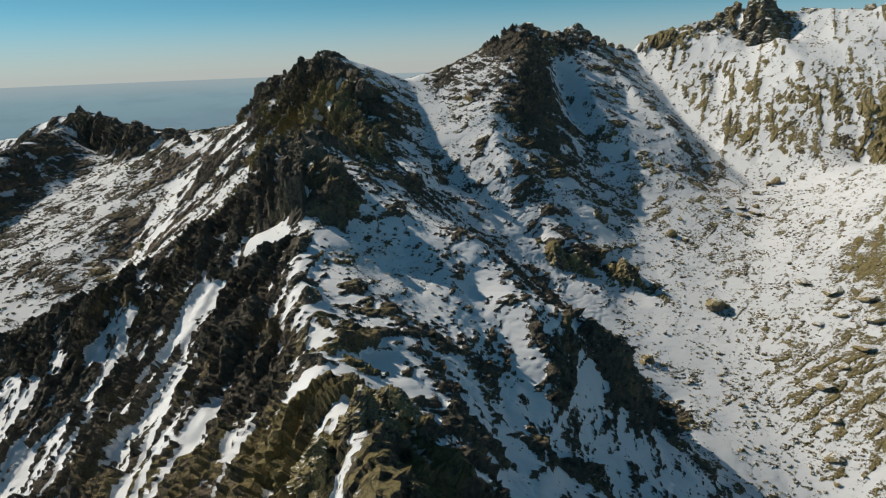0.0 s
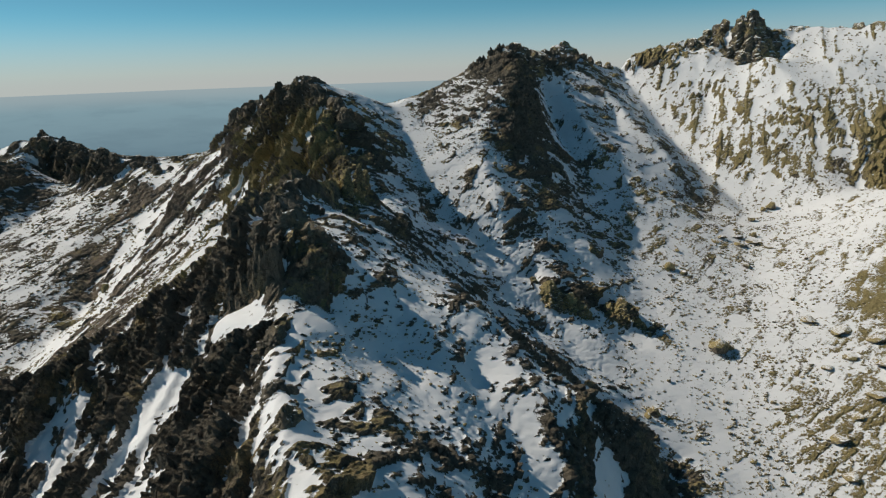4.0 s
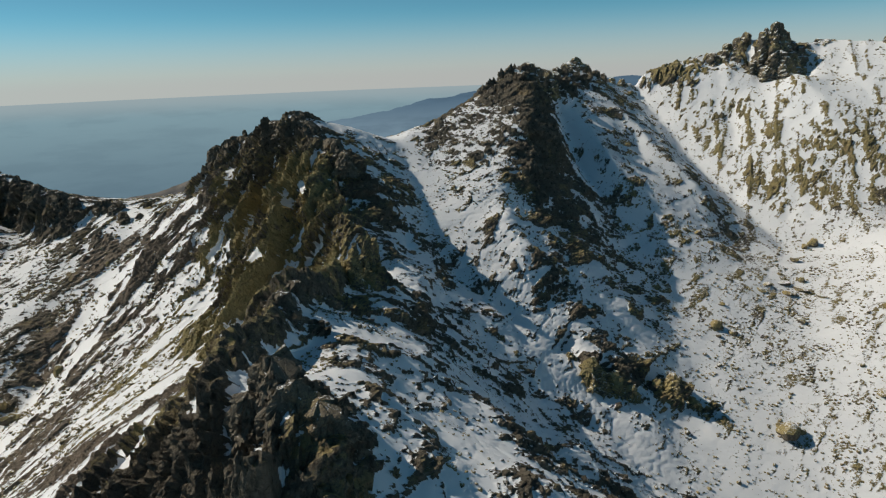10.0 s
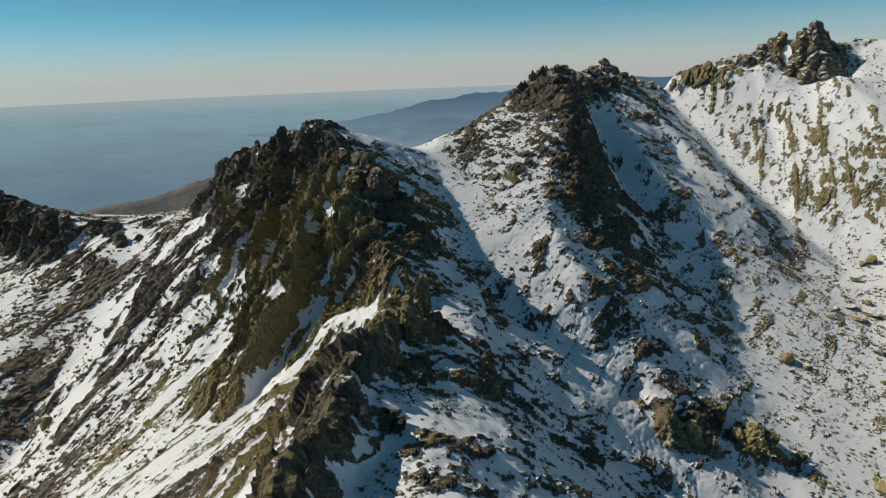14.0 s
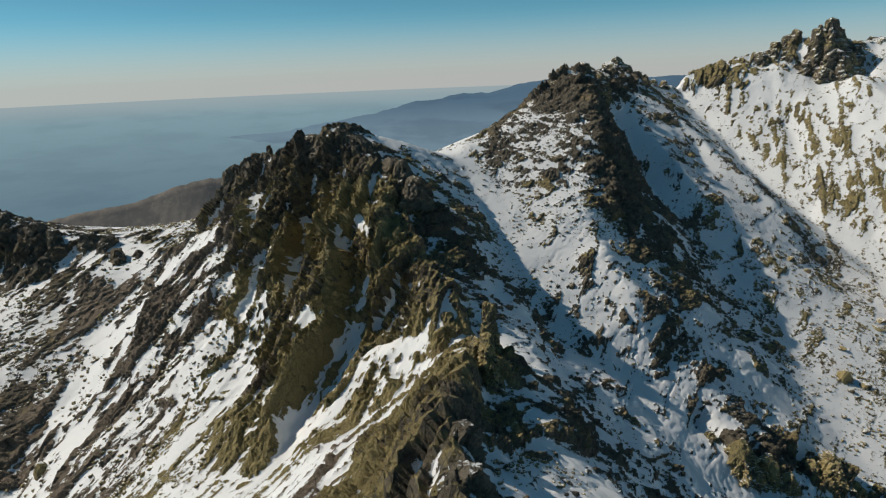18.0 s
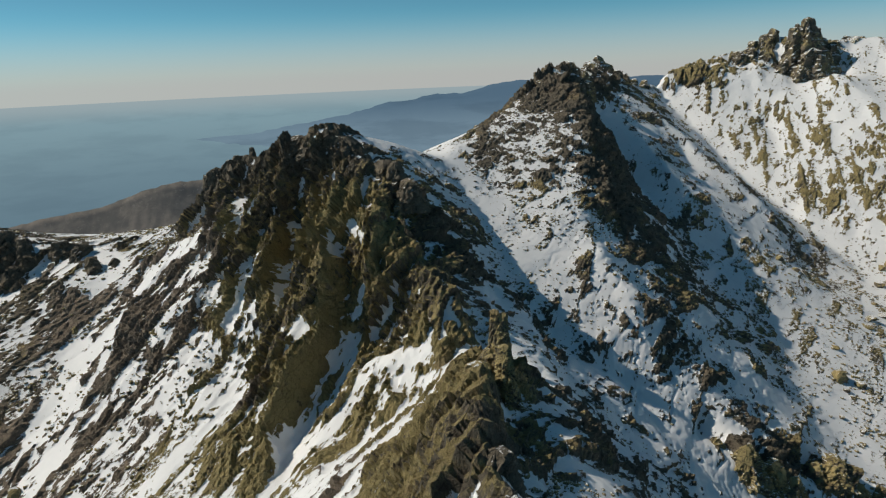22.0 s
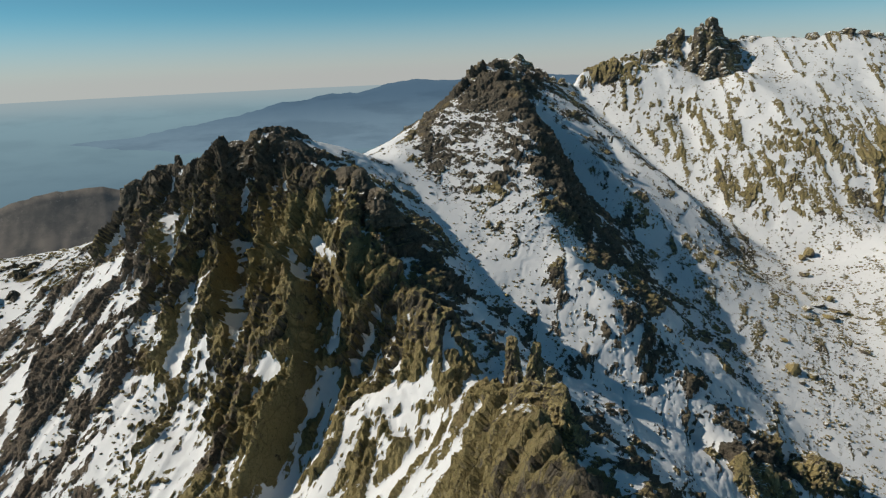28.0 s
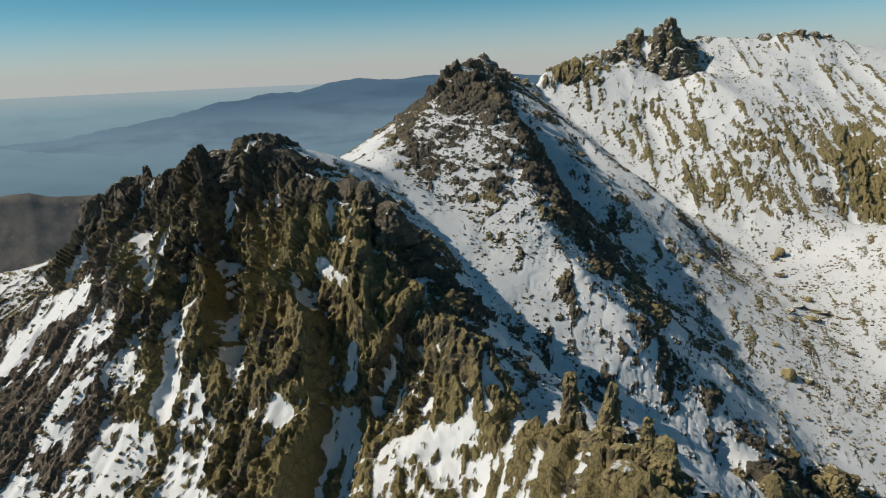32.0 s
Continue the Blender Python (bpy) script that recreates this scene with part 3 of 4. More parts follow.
    foot = rise(near_line(x, y, [(-108, 368), (-90, 366), (-72, 365), (-58, 366)], 20), 0.1, 0.6)
    large = (large * (1 - 0.55 * brow) - 1.5 * brow) * (1 - 0.85 * foot)
    large = large - 10.0 * near_line(x, y, [(-191, 915), (-191, 934)], 20)  # the notch beside the summit blocks
    large = large + (4.5 + 7.5 * (1 - rise(y, 330, 420))) * shade_side * layers(x + 0.25 * y, y * 0.5, z * 0, 48, 2, 680)
    large = large + 7.0 * far_side * layers(0.9 * x - 0.42 * y, (0.42 * x + 0.9 * y) * 0.25, z * 0.2, 44, 4, 660, True, 0.6)
    small = (1 - 0.6 * foot) * (0.25 + rough) * (0.7 * (1 - high) * lumps + (1.5 + 1.9 * crags - 0.9 * wall + 0.3 * terraced) * p2 + (1.0 + 0.5 * crags + 0.3 * wall) * p3 + (0.9 + 0.4 * wall) * p4)
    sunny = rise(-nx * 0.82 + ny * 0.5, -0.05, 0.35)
    streak = layers(across, along * 0.085, z * 0, 10.5, 4, 500)
    fine_streak = layers(across, along * 0.12, z * 0, 4.6, 3, 520)
    drift = layers(x, y, z * 0, 120, 3, 540)
    clumps = layers(x, y, z * 0, 38, 3, 560)
    level = 1.1 - 2.9 * steep - 1.6 * high - (0.1 - 0.9 * clumps) * wall * bare_side + 0.05 * shade_side + 0.9 * drift + 0.9 * clumps * (1 - flank) * (1 - 0.7 * far_side) + flank * (2.2 * streak + 1.3 * fine_streak - 1.7)
    tan_hill = near_line(x, y, RIGHT_HILL, 150) * rise(x, 430, 520)
    face = near_line(x, y, FACE_BUTTRESS[2:], 50)
    far_face = rise(y, 1140, 1220) * rise(x, 430, 520)
    mid_upper = np.maximum(mid_peak * rise(z + 14 * clumps, 335, 372), 0.9 * near_line(x, y, SADDLE[4:10], 60))
    mid_east = near_line(x, y, MID_EAST[1:], 75)
    bands = layers(x * 0.3, y * 0.3, z, 13, 3, 580)
    mid_shade = near_line(x, y, MID_RIB, 190) * rise(x, 75, 130) * rise(y, 870, 960)
    left_far = 1 - rise(x, -420, -360)
    valley = rise(x, 210, 360) * (1 - rise(y, 1000, 1120))
    level = level - 2.6 * tan_hill - 3.0 * face - 0.6 * far_face - 0.55 * far_face * rise(z, 205, 235) * (1 - rise(z, 300, 345)) - (2.1 - 1.6 * bands - 1.2 * clumps) * mid_upper - (2.0 - 1.3 * clumps) * mid_shade - (1.3 - 1.2 * clumps) * mid_east - 1.6 * near_line(x, y, MID_DARK[:4], 34) - 1.2 * near_line(x + 8, y, [(-107, 440), (-103, 475), (-100, 500), (-101, 527), (-97, 560), (-90, 600)], 36) - (1.95 - 0.4 * streak - 0.5 * fine_streak) * fore * (1 - 0.65 * rise(-u, 85, 140)) - 1.5 * np.maximum(near_line(x, y, KNOLL, 24), near_line(x, y, KNOLL_EAST, 20)) - 1.3 * near_line(x + 14, y, MAIN_CREST[4:9], 30) - (1.5 - 0.8 * clumps) * left_far - (1.0 + 1.3 * rise(x, 290, 400) * (1 - rise(y, 620, 800))) * valley - 1.1 * near_line(x, y, [(-97, 550), (-88, 610), (-80, 650), (-74, 690)], 34) - 1.3 * brow * rise(y, 740, 770) * (1 - rise(y, 890, 930))
    level = level + mid_peak * (1 - mid_upper) * (2.4 * bands - 1.2) + far_face * (0.6 * layers(0.9 * x - 0.42 * y, (0.42 * x + 0.9 * y) * 0.6, z * 0.3, 22, 4, 600) + 0.7 * layers(x, y, z, 70, 4, 610) + 0.62 + 1.1 * rise(z, 320, 400) * (1 - far)) - 2.1 * near_line(x, y - 8, FAR_CREST[0:5], 56)
    level = level + 0.8 * near_line(x, y, MID_RIB[4:], 45) + 1.3 * np.maximum(near_line(x, y, LEFT_FAR[:6], 90), near_line(x, y, SUMMIT_RIDGE[10:18], 80)) * (1 + clumps)
    level = level + 0.3 * front * (1 - rise(z, 300, 330)) * (1 + 1.6 * streak)
    gully = np.zeros(x.shape)
    for width, line in SNOW_GULLIES:
        gully = np.maximum(gully, rise(near_line(x + 4 * lumps, y + 4 * clumps, line, width * 1.5), 0.05, 0.6))
    gully = np.clip(gully * (0.85 + 0.7 * clumps), 0, 1)
    level = level * (1 - gully) + 1.1 * gully
    small = small * (1 - 0.25 * gully)
    large = large * (1 - 0.35 * gully) - 1.6 * rough * gully
    scree = flank * rise(steep, 0.06, 0.16) * rise(-u, 40, 90) + 0.5 * fore * (1 - rise(y, 190, 250)) * rise(-u, 8, 40)
    grass = np.maximum(rise(x, 400, 500) * (1 - rise(y, 900, 1100)), rise(x, 270, 360) * (1 - rise(y, 600, 760)))
    # Real lichen by region, plus sunlight and shade painted into the same olive tone.
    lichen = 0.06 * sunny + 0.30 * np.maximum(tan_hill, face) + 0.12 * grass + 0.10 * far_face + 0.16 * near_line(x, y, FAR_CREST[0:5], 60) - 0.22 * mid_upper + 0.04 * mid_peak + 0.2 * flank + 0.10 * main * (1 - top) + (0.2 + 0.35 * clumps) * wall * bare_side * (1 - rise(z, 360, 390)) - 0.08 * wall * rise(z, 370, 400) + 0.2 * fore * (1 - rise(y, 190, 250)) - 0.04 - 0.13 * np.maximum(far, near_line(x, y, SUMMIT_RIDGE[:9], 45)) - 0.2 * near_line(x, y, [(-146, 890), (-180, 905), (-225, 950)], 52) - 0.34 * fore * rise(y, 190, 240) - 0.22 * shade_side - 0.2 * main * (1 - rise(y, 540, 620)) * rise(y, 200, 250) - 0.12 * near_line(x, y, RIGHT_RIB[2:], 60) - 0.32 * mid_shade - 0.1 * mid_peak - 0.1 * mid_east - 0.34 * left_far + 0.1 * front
    return x, y, z, nx, ny, nz, large, small, level * (0.3 + rough), scree, lichen


def chunks(make, x, y, size=150000):
    out = [make(x[n : n + size], y[n : n + size]) for n in range(0, len(x), size)]
    return [np.concatenate(c) for c in zip(*out)]


def face_up(x, y, z):
    """How far the surface of a grid faces up, point by point."""
    ax, ay, az = (np.gradient(c, axis=0) for c in (x, y, z))
    bx, by, bz = (np.gradient(c, axis=1) for c in (x, y, z))
    cx, cy, cz = ay * bz - az * by, az * bx - ax * bz, ax * by - ay * bx
    return cz / np.sqrt(cx * cx + cy * cy + cz * cz + 1e-9)


def grid_mesh(name, x, y, z, mat, flat=None, **values):
    """A mesh over a grid of places, with numbers on its points. flat: the points round which faces stay faceted."""
    nx, ny = x.shape
    corner = (np.arange(nx - 1)[:, None] * ny + np.arange(ny - 1)[None]).ravel()
    quads = np.stack([corner, corner + ny, corner + ny + 1, corner + 1], 1)
    me = bpy.data.meshes.new(name)
    me.vertices.add(x.size)
    me.vertices.foreach_set("co", np.stack([x.ravel(), y.ravel(), z.ravel()], 1).astype(np.float32).ravel())
    me.loops.add(quads.size)
    me.loops.foreach_set("vertex_index", quads.ravel().astype(np.int32))
    me.polygons.add(len(quads))
    me.polygons.foreach_set("loop_start", np.arange(0, quads.size, 4, dtype=np.int32))
    me.polygons.foreach_set("loop_total", np.full(len(quads), 4, dtype=np.int32))
    me.update(calc_edges=True)
    smooth = np.ones(len(quads), bool) if flat is None else ~flat.ravel()[quads].any(1)
    me.polygons.foreach_set("use_smooth", smooth)
    for key, v in values.items():
        me.attributes.new(key, "FLOAT", "POINT").data.foreach_set("value", v.ravel().astype(np.float32))
    me.materials.append(mat)
    return me


gx, gy = np.meshgrid(XS, YS, indexing="ij")
mx, my, mz, nx, ny, nz, large, small, level, scree, lichen = (c.reshape(gx.shape) for c in chunks(relief, gx.ravel(), gy.ravel()))
rock = large + small
upward = face_up(mx + nx * rock, my + ny * rock, mz + nz * rock)
snow_top = 0.8 * soften(large, 9) + level + 2.2 * (0.55 * upward + 0.45 * soften(upward, 5) - 0.62) * (0.45 + 0.4 * np.abs(level))
cover = snow_top - rock
lift = np.where(cover > 0, rock + cover * (0.9 + 0.1 * rise(cover, 0.2, 0.9)), rock)
px, py, pz = mx + nx * lift, my + ny * lift, mz + nz * lift
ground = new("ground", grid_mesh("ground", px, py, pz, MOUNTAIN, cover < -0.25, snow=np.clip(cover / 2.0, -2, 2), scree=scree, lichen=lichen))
tagged(ground, "snow-patched granite mountain ridges, gullies and valley floor", "mountain", kind="structure")


def height(x, y):
    """The ground's height near a map place, and how much snow lies there."""
    i, j = int(np.clip(np.searchsorted(XS, x) - 1, 0, len(XS) - 2)), int(np.clip(np.searchsorted(YS, y) - 1, 0, len(YS) - 2))
    u, v = (x - XS[i]) / (XS[i + 1] - XS[i]), (y - YS[j]) / (YS[j + 1] - YS[j])
    z = (pz[i, j] * (1 - u) + pz[i + 1, j] * u) * (1 - v) + (pz[i, j + 1] * (1 - u) + pz[i + 1, j + 1] * u) * v
    return float(z), float(cover[i, j])


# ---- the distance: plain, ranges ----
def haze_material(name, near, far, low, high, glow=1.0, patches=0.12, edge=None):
    """Country seen through kilometres of hazy air, painted as a glow that pales towards the horizon."""
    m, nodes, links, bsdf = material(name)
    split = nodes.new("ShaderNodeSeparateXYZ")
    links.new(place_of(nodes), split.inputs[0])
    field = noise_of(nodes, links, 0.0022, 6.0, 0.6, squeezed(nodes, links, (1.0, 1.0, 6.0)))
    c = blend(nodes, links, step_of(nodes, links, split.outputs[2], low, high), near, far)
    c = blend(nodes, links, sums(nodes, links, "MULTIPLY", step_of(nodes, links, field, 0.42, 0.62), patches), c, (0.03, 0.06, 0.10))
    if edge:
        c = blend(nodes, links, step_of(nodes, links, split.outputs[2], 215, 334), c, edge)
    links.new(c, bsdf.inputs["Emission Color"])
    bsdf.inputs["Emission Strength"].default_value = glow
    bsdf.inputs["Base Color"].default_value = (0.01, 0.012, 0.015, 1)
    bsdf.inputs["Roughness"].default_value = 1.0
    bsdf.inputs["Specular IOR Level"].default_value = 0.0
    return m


turns, rings = np.radians(np.linspace(0, 360, 121)), np.linspace(1900, 4960, 60)
tr, rr = np.meshgrid(turns, rings, indexing="ij")
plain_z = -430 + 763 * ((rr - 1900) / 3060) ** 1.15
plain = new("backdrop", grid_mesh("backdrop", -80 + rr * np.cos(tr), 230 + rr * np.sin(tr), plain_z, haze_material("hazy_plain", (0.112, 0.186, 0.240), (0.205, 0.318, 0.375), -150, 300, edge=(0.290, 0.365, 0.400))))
tagged(plain, "wide blue-grey plain fading into haze below the mountains", "plain", kind="structure")


def far_range(name, line, foot, depth, mat, seed, rough, label):
    """A range beyond the mountains: a crest line with slopes to both sides."""
    line = np.array(line, float)
    xs = np.linspace(line[0, 0], line[-1, 0], 300)
    across = np.linspace(-1, 1, 81)
    gx, ga = np.meshgrid(xs, across, indexing="ij")
    cy, cz = np.interp(gx, line[:, 0], line[:, 1]), np.interp(gx, line[:, 0], line[:, 2])
    gy = cy + ga * depth
    bumps = layers(gx, gy, gx * 0, rough * 7, 6, seed, True, 0.6)
    z = cz + (foot - cz) * np.abs(ga) ** 0.8 + rough * bumps * (0.5 + np.abs(ga)) * rise(1 - np.abs(ga), 0, 0.3)
    ob = new(name, grid_mesh(name, gx, gy, z, mat))
    return tagged(ob, label, "mountain range", kind="structure")


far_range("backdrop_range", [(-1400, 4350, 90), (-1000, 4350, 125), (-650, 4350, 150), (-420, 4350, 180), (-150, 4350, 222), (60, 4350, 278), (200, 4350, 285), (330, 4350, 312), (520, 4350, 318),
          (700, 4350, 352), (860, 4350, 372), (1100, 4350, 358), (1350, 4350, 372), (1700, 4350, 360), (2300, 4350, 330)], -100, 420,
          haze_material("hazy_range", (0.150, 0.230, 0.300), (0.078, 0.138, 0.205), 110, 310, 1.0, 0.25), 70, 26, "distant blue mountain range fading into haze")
m_hill, hn, hl, hb = material("brown_hill")
broad = noise_of(hn, hl, 0.012, 7.0, 0.65)
fine = noise_of(hn, hl, 0.06, 5.0, 0.7)
hc = blend(hn, hl, step_of(hn, hl, broad, 0.35, 0.65), (0.075, 0.070, 0.066), (0.15, 0.132, 0.118))
hl.new(blend(hn, hl, sums(hn, hl, "MULTIPLY", step_of(hn, hl, fine, 0.58, 0.70), 0.5), hc, (0.21, 0.195, 0.18)), hb.inputs["Base Color"])
hb.inputs["Roughness"].default_value = 0.95
# Hazy air before the hill, painted on as a faint bluish glow.
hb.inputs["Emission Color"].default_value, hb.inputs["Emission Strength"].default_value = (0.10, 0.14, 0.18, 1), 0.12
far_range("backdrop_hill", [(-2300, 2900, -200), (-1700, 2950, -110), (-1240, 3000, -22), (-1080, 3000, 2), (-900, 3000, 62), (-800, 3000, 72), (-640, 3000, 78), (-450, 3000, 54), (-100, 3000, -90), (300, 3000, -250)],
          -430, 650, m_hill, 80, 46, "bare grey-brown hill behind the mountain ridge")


# ---- rocks: crags on the crests, boulders, rubble ----
def stone_material(name, lichen, snowy):
    m, nodes, links, bsdf = material(name)
    value = nodes.new("ShaderNodeValue")
    value.outputs[0].default_value = lichen
    rock, relief = rock_colour(nodes, links, value.outputs[0])
    place_of(nodes)
    geometry = next(n for n in nodes if n.bl_idname == "ShaderNodeNewGeometry")
    split = nodes.new("ShaderNodeSeparateXYZ")
    links.new(geometry.outputs["Normal"], split.inputs[0])
    grit = noise_of(nodes, links, 0.5, 7.0, 0.7)
    up = sums(nodes, links, "ADD", split.outputs[2], sums(nodes, links, "MULTIPLY_ADD", grit, 1.3, -0.65))
    cover = step_of(nodes, links, up, snowy, snowy + 0.10)
    links.new(blend(nodes, links, cover, rock, SNOW), bsdf.inputs["Base Color"])
    bsdf.inputs["Roughness"].default_value = 0.85
    bump = nodes.new("ShaderNodeBump")
    bump.inputs["Strength"].default_value, bump.inputs["Distance"].default_value = 0.8, 1.0
    links.new(relief, bump.inputs["Height"])
    links.new(bump.outputs[0], bsdf.inputs["Normal"])
    return m


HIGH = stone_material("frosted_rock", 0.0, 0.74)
# The second of these has shade put into its colour, for walls facing off the sun.
CRAG, SHADE_DARK, STONE = stone_material("crag_rock", 0.10, 0.96), stone_material("shade_dark_rock", -0.35, 0.97), stone_material("boulder_rock", 0.10, 0.86)


def crag(x, y, top, tall, wide, seed, label, group, blunt=0.5, lean=(0.0, 0.0), name="rock_tower", longer=(1.0, 0.0), rock=None, faces=0, jag=1.0, dome=0.96):
    """A standing rock: jointed walls round a tapering core, open joints and a broken top."""
    around, up = (60, 40) if y < 760 else (40, 27)
    rnd = random.Random(seed + 400)
    a, h = np.meshgrid(np.linspace(0, 2 * np.pi, around + 1), np.linspace(0, 1, up), indexing="ij")
    r = np.full(a.shape, 9.0)
    sides, turn = faces or rnd.choice((6, 7, 8)), rnd.uniform(0, 6.28)
    for n in range(sides):
        th = turn + (n + rnd.uniform(-0.3, 0.3)) * 2 * np.pi / sides
        low, high = rnd.uniform(1.15, 1.55), rnd.uniform(0.3, 0.85) * (0.45 + 0.65 * blunt if blunt > 0.24 else 0.06 + 2.2 * blunt)
        away = low + (high - low) * h ** rnd.uniform(0.9, 1.05)
        for _ in range(2):
            away = away - rnd.uniform(0.0, 0.16) * (h > rnd.uniform(0.25, 0.9))
        r = np.minimum(r, np.maximum(away, 0.12) / np.maximum(np.cos(a - th), 0.16))
    cap = np.sqrt(np.clip(1 - np.clip((h - dome) / (1 - dome), 0, 1) ** 3, 0, 1))
    r = wide * np.minimum(r, 2.0) * cap
    ca, sa = np.cos(a) * longer[0], np.sin(a)
    dx, dy = ca * np.cos(longer[1]) - sa * np.sin(longer[1]), ca * np.sin(longer[1]) + sa * np.cos(longer[1])
    px, py, pz = x + r * dx + lean[0] * h * tall, y + r * dy + lean[1] * h * tall, top - tall + h * tall
    size = max(wide * 0.6, 2.2)
    lumps = layers(px, py, pz * 0.5, size * 1.2, 3, 40 + seed)
    b1, _ = blocks(px - 0.45 * pz + size * 0.15 * lumps, py, pz * 0.5, size, 50 + seed)
    b2, _ = blocks(px - 0.3 * pz, py, pz * 0.7, max(size * 0.42, 1.3), 70 + seed)
    b3, _ = blocks(px, py, pz * 0.8, max(size * 0.2, 0.9), 90 + seed)
    push = jag * wide * (1.1 - 0.6 * h) * (0.06 * lumps + 0.19 * b1 + 0.11 * b2 + 0.06 * b3)
    px, py = px + push * dx, py + push * dy
    for n in range(3):
        th, fall = rnd.uniform(0, 6.28), rnd.uniform(0.4, 1.3)
        off = ((px - x - lean[0] * tall) * math.cos(th) + (py - y - lean[1] * tall) * math.sin(th)) * fall
        pz = np.minimum(pz, top + rnd.uniform(0.0, 0.15) * wide - off + 0.12 * wide * b1)
    pz = np.maximum(pz, top - tall)
    pz[:, -1] = pz[:, -1].mean()
    px[:, -1], py[:, -1] = px[:-1, -1].mean(), py[:-1, -1].mean()
    flat = np.ones(px.shape, bool)
    ob = new(name, grid_mesh(name, px - x, py - y, pz - top + tall, rock or CRAG, flat))
    ob.location = (x, y, top - tall)
    return tagged(ob, label, "rock", group) if group else ob


def outcrop(name, label, rows, part="", rock=None, faces=0, jag=1.0, dome=0.96):
    """A rock outcrop of several standing blocks."""
    x, y = sum(r[0] for r in rows) / len(rows), sum(r[1] for r in rows) / len(rows)
    thing = tagged(new(name), label, "rock outcrop")
    thing.location = (x, y, min(r[2] - r[3] for r in rows))
    largest = max(r[3] * r[4] for r in rows)
    for x, y, top, tall, wide, blunt in rows:
        kind = part or ("core" if tall * wide == largest else "pinnacle" if tall > 4.2 * wide else "block")
        ob = crag(x, y, top, tall, wide, int(abs(x * 7 + y * 3)) % 97, "", "", blunt, name=kind, rock=rock, faces=faces, jag=jag, dome=dome)
        ob.parent, ob.location = thing, ob.location - thing.location
    return thing


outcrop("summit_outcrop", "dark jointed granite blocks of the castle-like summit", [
    (-148, 913, 420, 26, 9, 0.8), (-163, 923, 417, 26, 10, 0.8), (-177, 930, 410, 24, 9, 0.8), (-138, 902, 410, 24, 9, 0.7), (-194, 946, 396, 24, 11, 0.7)], rock=SHADE_DARK, faces=5)
outcrop("summit_outcrop", "dark granite blocks of the lower second summit", [(-104, 844, 395, 26, 9, 0.8), (-97, 830, 385, 24, 9, 0.8), (-112, 856, 395, 24, 9, 0.8)], rock=SHADE_DARK, faces=5)
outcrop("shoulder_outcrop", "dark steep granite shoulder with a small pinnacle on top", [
    (-222, 980, 397, 16, 3.0, 0.6), (-228, 979, 392, 50, 16, 0.9), (-242, 976, 389, 60, 17, 0.9), (-253, 973, 382, 60, 14, 0.9)], rock=SHADE_DARK, faces=5)
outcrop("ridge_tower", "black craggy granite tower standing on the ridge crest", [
    (-86, 411, 363, 44, 11, 0.9), (-77, 402, 355, 42, 10, 0.9), (-69, 398, 349, 40, 9, 1.0), (-95, 407, 349, 38, 10, 0.9), (-62, 403, 337, 34, 9, 0.9), (-82, 396, 341, 32, 8, 0.9), (-72, 390, 332, 24, 7, 0.9), (-90, 398, 335, 26, 7, 0.9)], rock=SHADE_DARK, faces=5)
outcrop("crest_outcrop", "broken granite crag on the ridge crest beyond the tower", [(-107, 447, 355, 26, 9, 0.6), (-99, 500, 355, 24, 8, 0.5), (-99, 529, 352, 26, 8, 0.5), (-108, 545, 341, 22, 8, 0.5)], rock=SHADE_DARK, faces=5)
outcrop("crest_outcrop", "dark granite crag with snow behind it on the crest", [(-62, 277, 309, 20, 8, 0.6), (-70, 300, 308, 20, 8, 0.6), (-48, 218, 304, 18, 8, 0.6), (-78, 340, 315, 20, 8, 0.6)], rock=SHADE_DARK, faces=5)
outcrop("crest_outcrop", "tan lichen-covered granite crag at the near end of the ridge", [(-23, 155, 322, 14, 5, 0.7), (-18, 172, 313, 12, 5, 0.7), (-33, 146, 313, 12, 5, 0.7)], faces=5)
outcrop("rib_outcrop", "dark granite rib falling from the ridge to the valley", [(86, 388, 246, 20, 8, 0.5), (112, 400, 212, 20, 8, 0.5), (130, 420, 172, 20, 8, 0.5)], rock=SHADE_DARK, faces=5)
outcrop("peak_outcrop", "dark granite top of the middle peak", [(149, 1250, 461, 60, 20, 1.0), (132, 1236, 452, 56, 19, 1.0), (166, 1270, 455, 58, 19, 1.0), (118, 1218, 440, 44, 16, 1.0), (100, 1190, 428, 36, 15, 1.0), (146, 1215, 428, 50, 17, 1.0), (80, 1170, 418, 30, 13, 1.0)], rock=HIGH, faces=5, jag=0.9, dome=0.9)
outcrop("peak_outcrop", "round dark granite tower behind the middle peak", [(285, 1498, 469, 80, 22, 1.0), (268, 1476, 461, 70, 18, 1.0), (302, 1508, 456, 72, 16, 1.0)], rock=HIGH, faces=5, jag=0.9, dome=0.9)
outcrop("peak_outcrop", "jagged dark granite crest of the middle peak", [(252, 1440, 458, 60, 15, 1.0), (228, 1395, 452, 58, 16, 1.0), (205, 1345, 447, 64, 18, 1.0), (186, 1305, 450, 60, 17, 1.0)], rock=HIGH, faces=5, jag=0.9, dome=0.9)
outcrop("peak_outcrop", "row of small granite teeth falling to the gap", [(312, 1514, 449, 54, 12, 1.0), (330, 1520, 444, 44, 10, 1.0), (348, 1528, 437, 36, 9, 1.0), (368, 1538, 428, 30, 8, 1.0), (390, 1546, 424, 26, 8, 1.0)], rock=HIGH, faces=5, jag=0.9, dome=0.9)
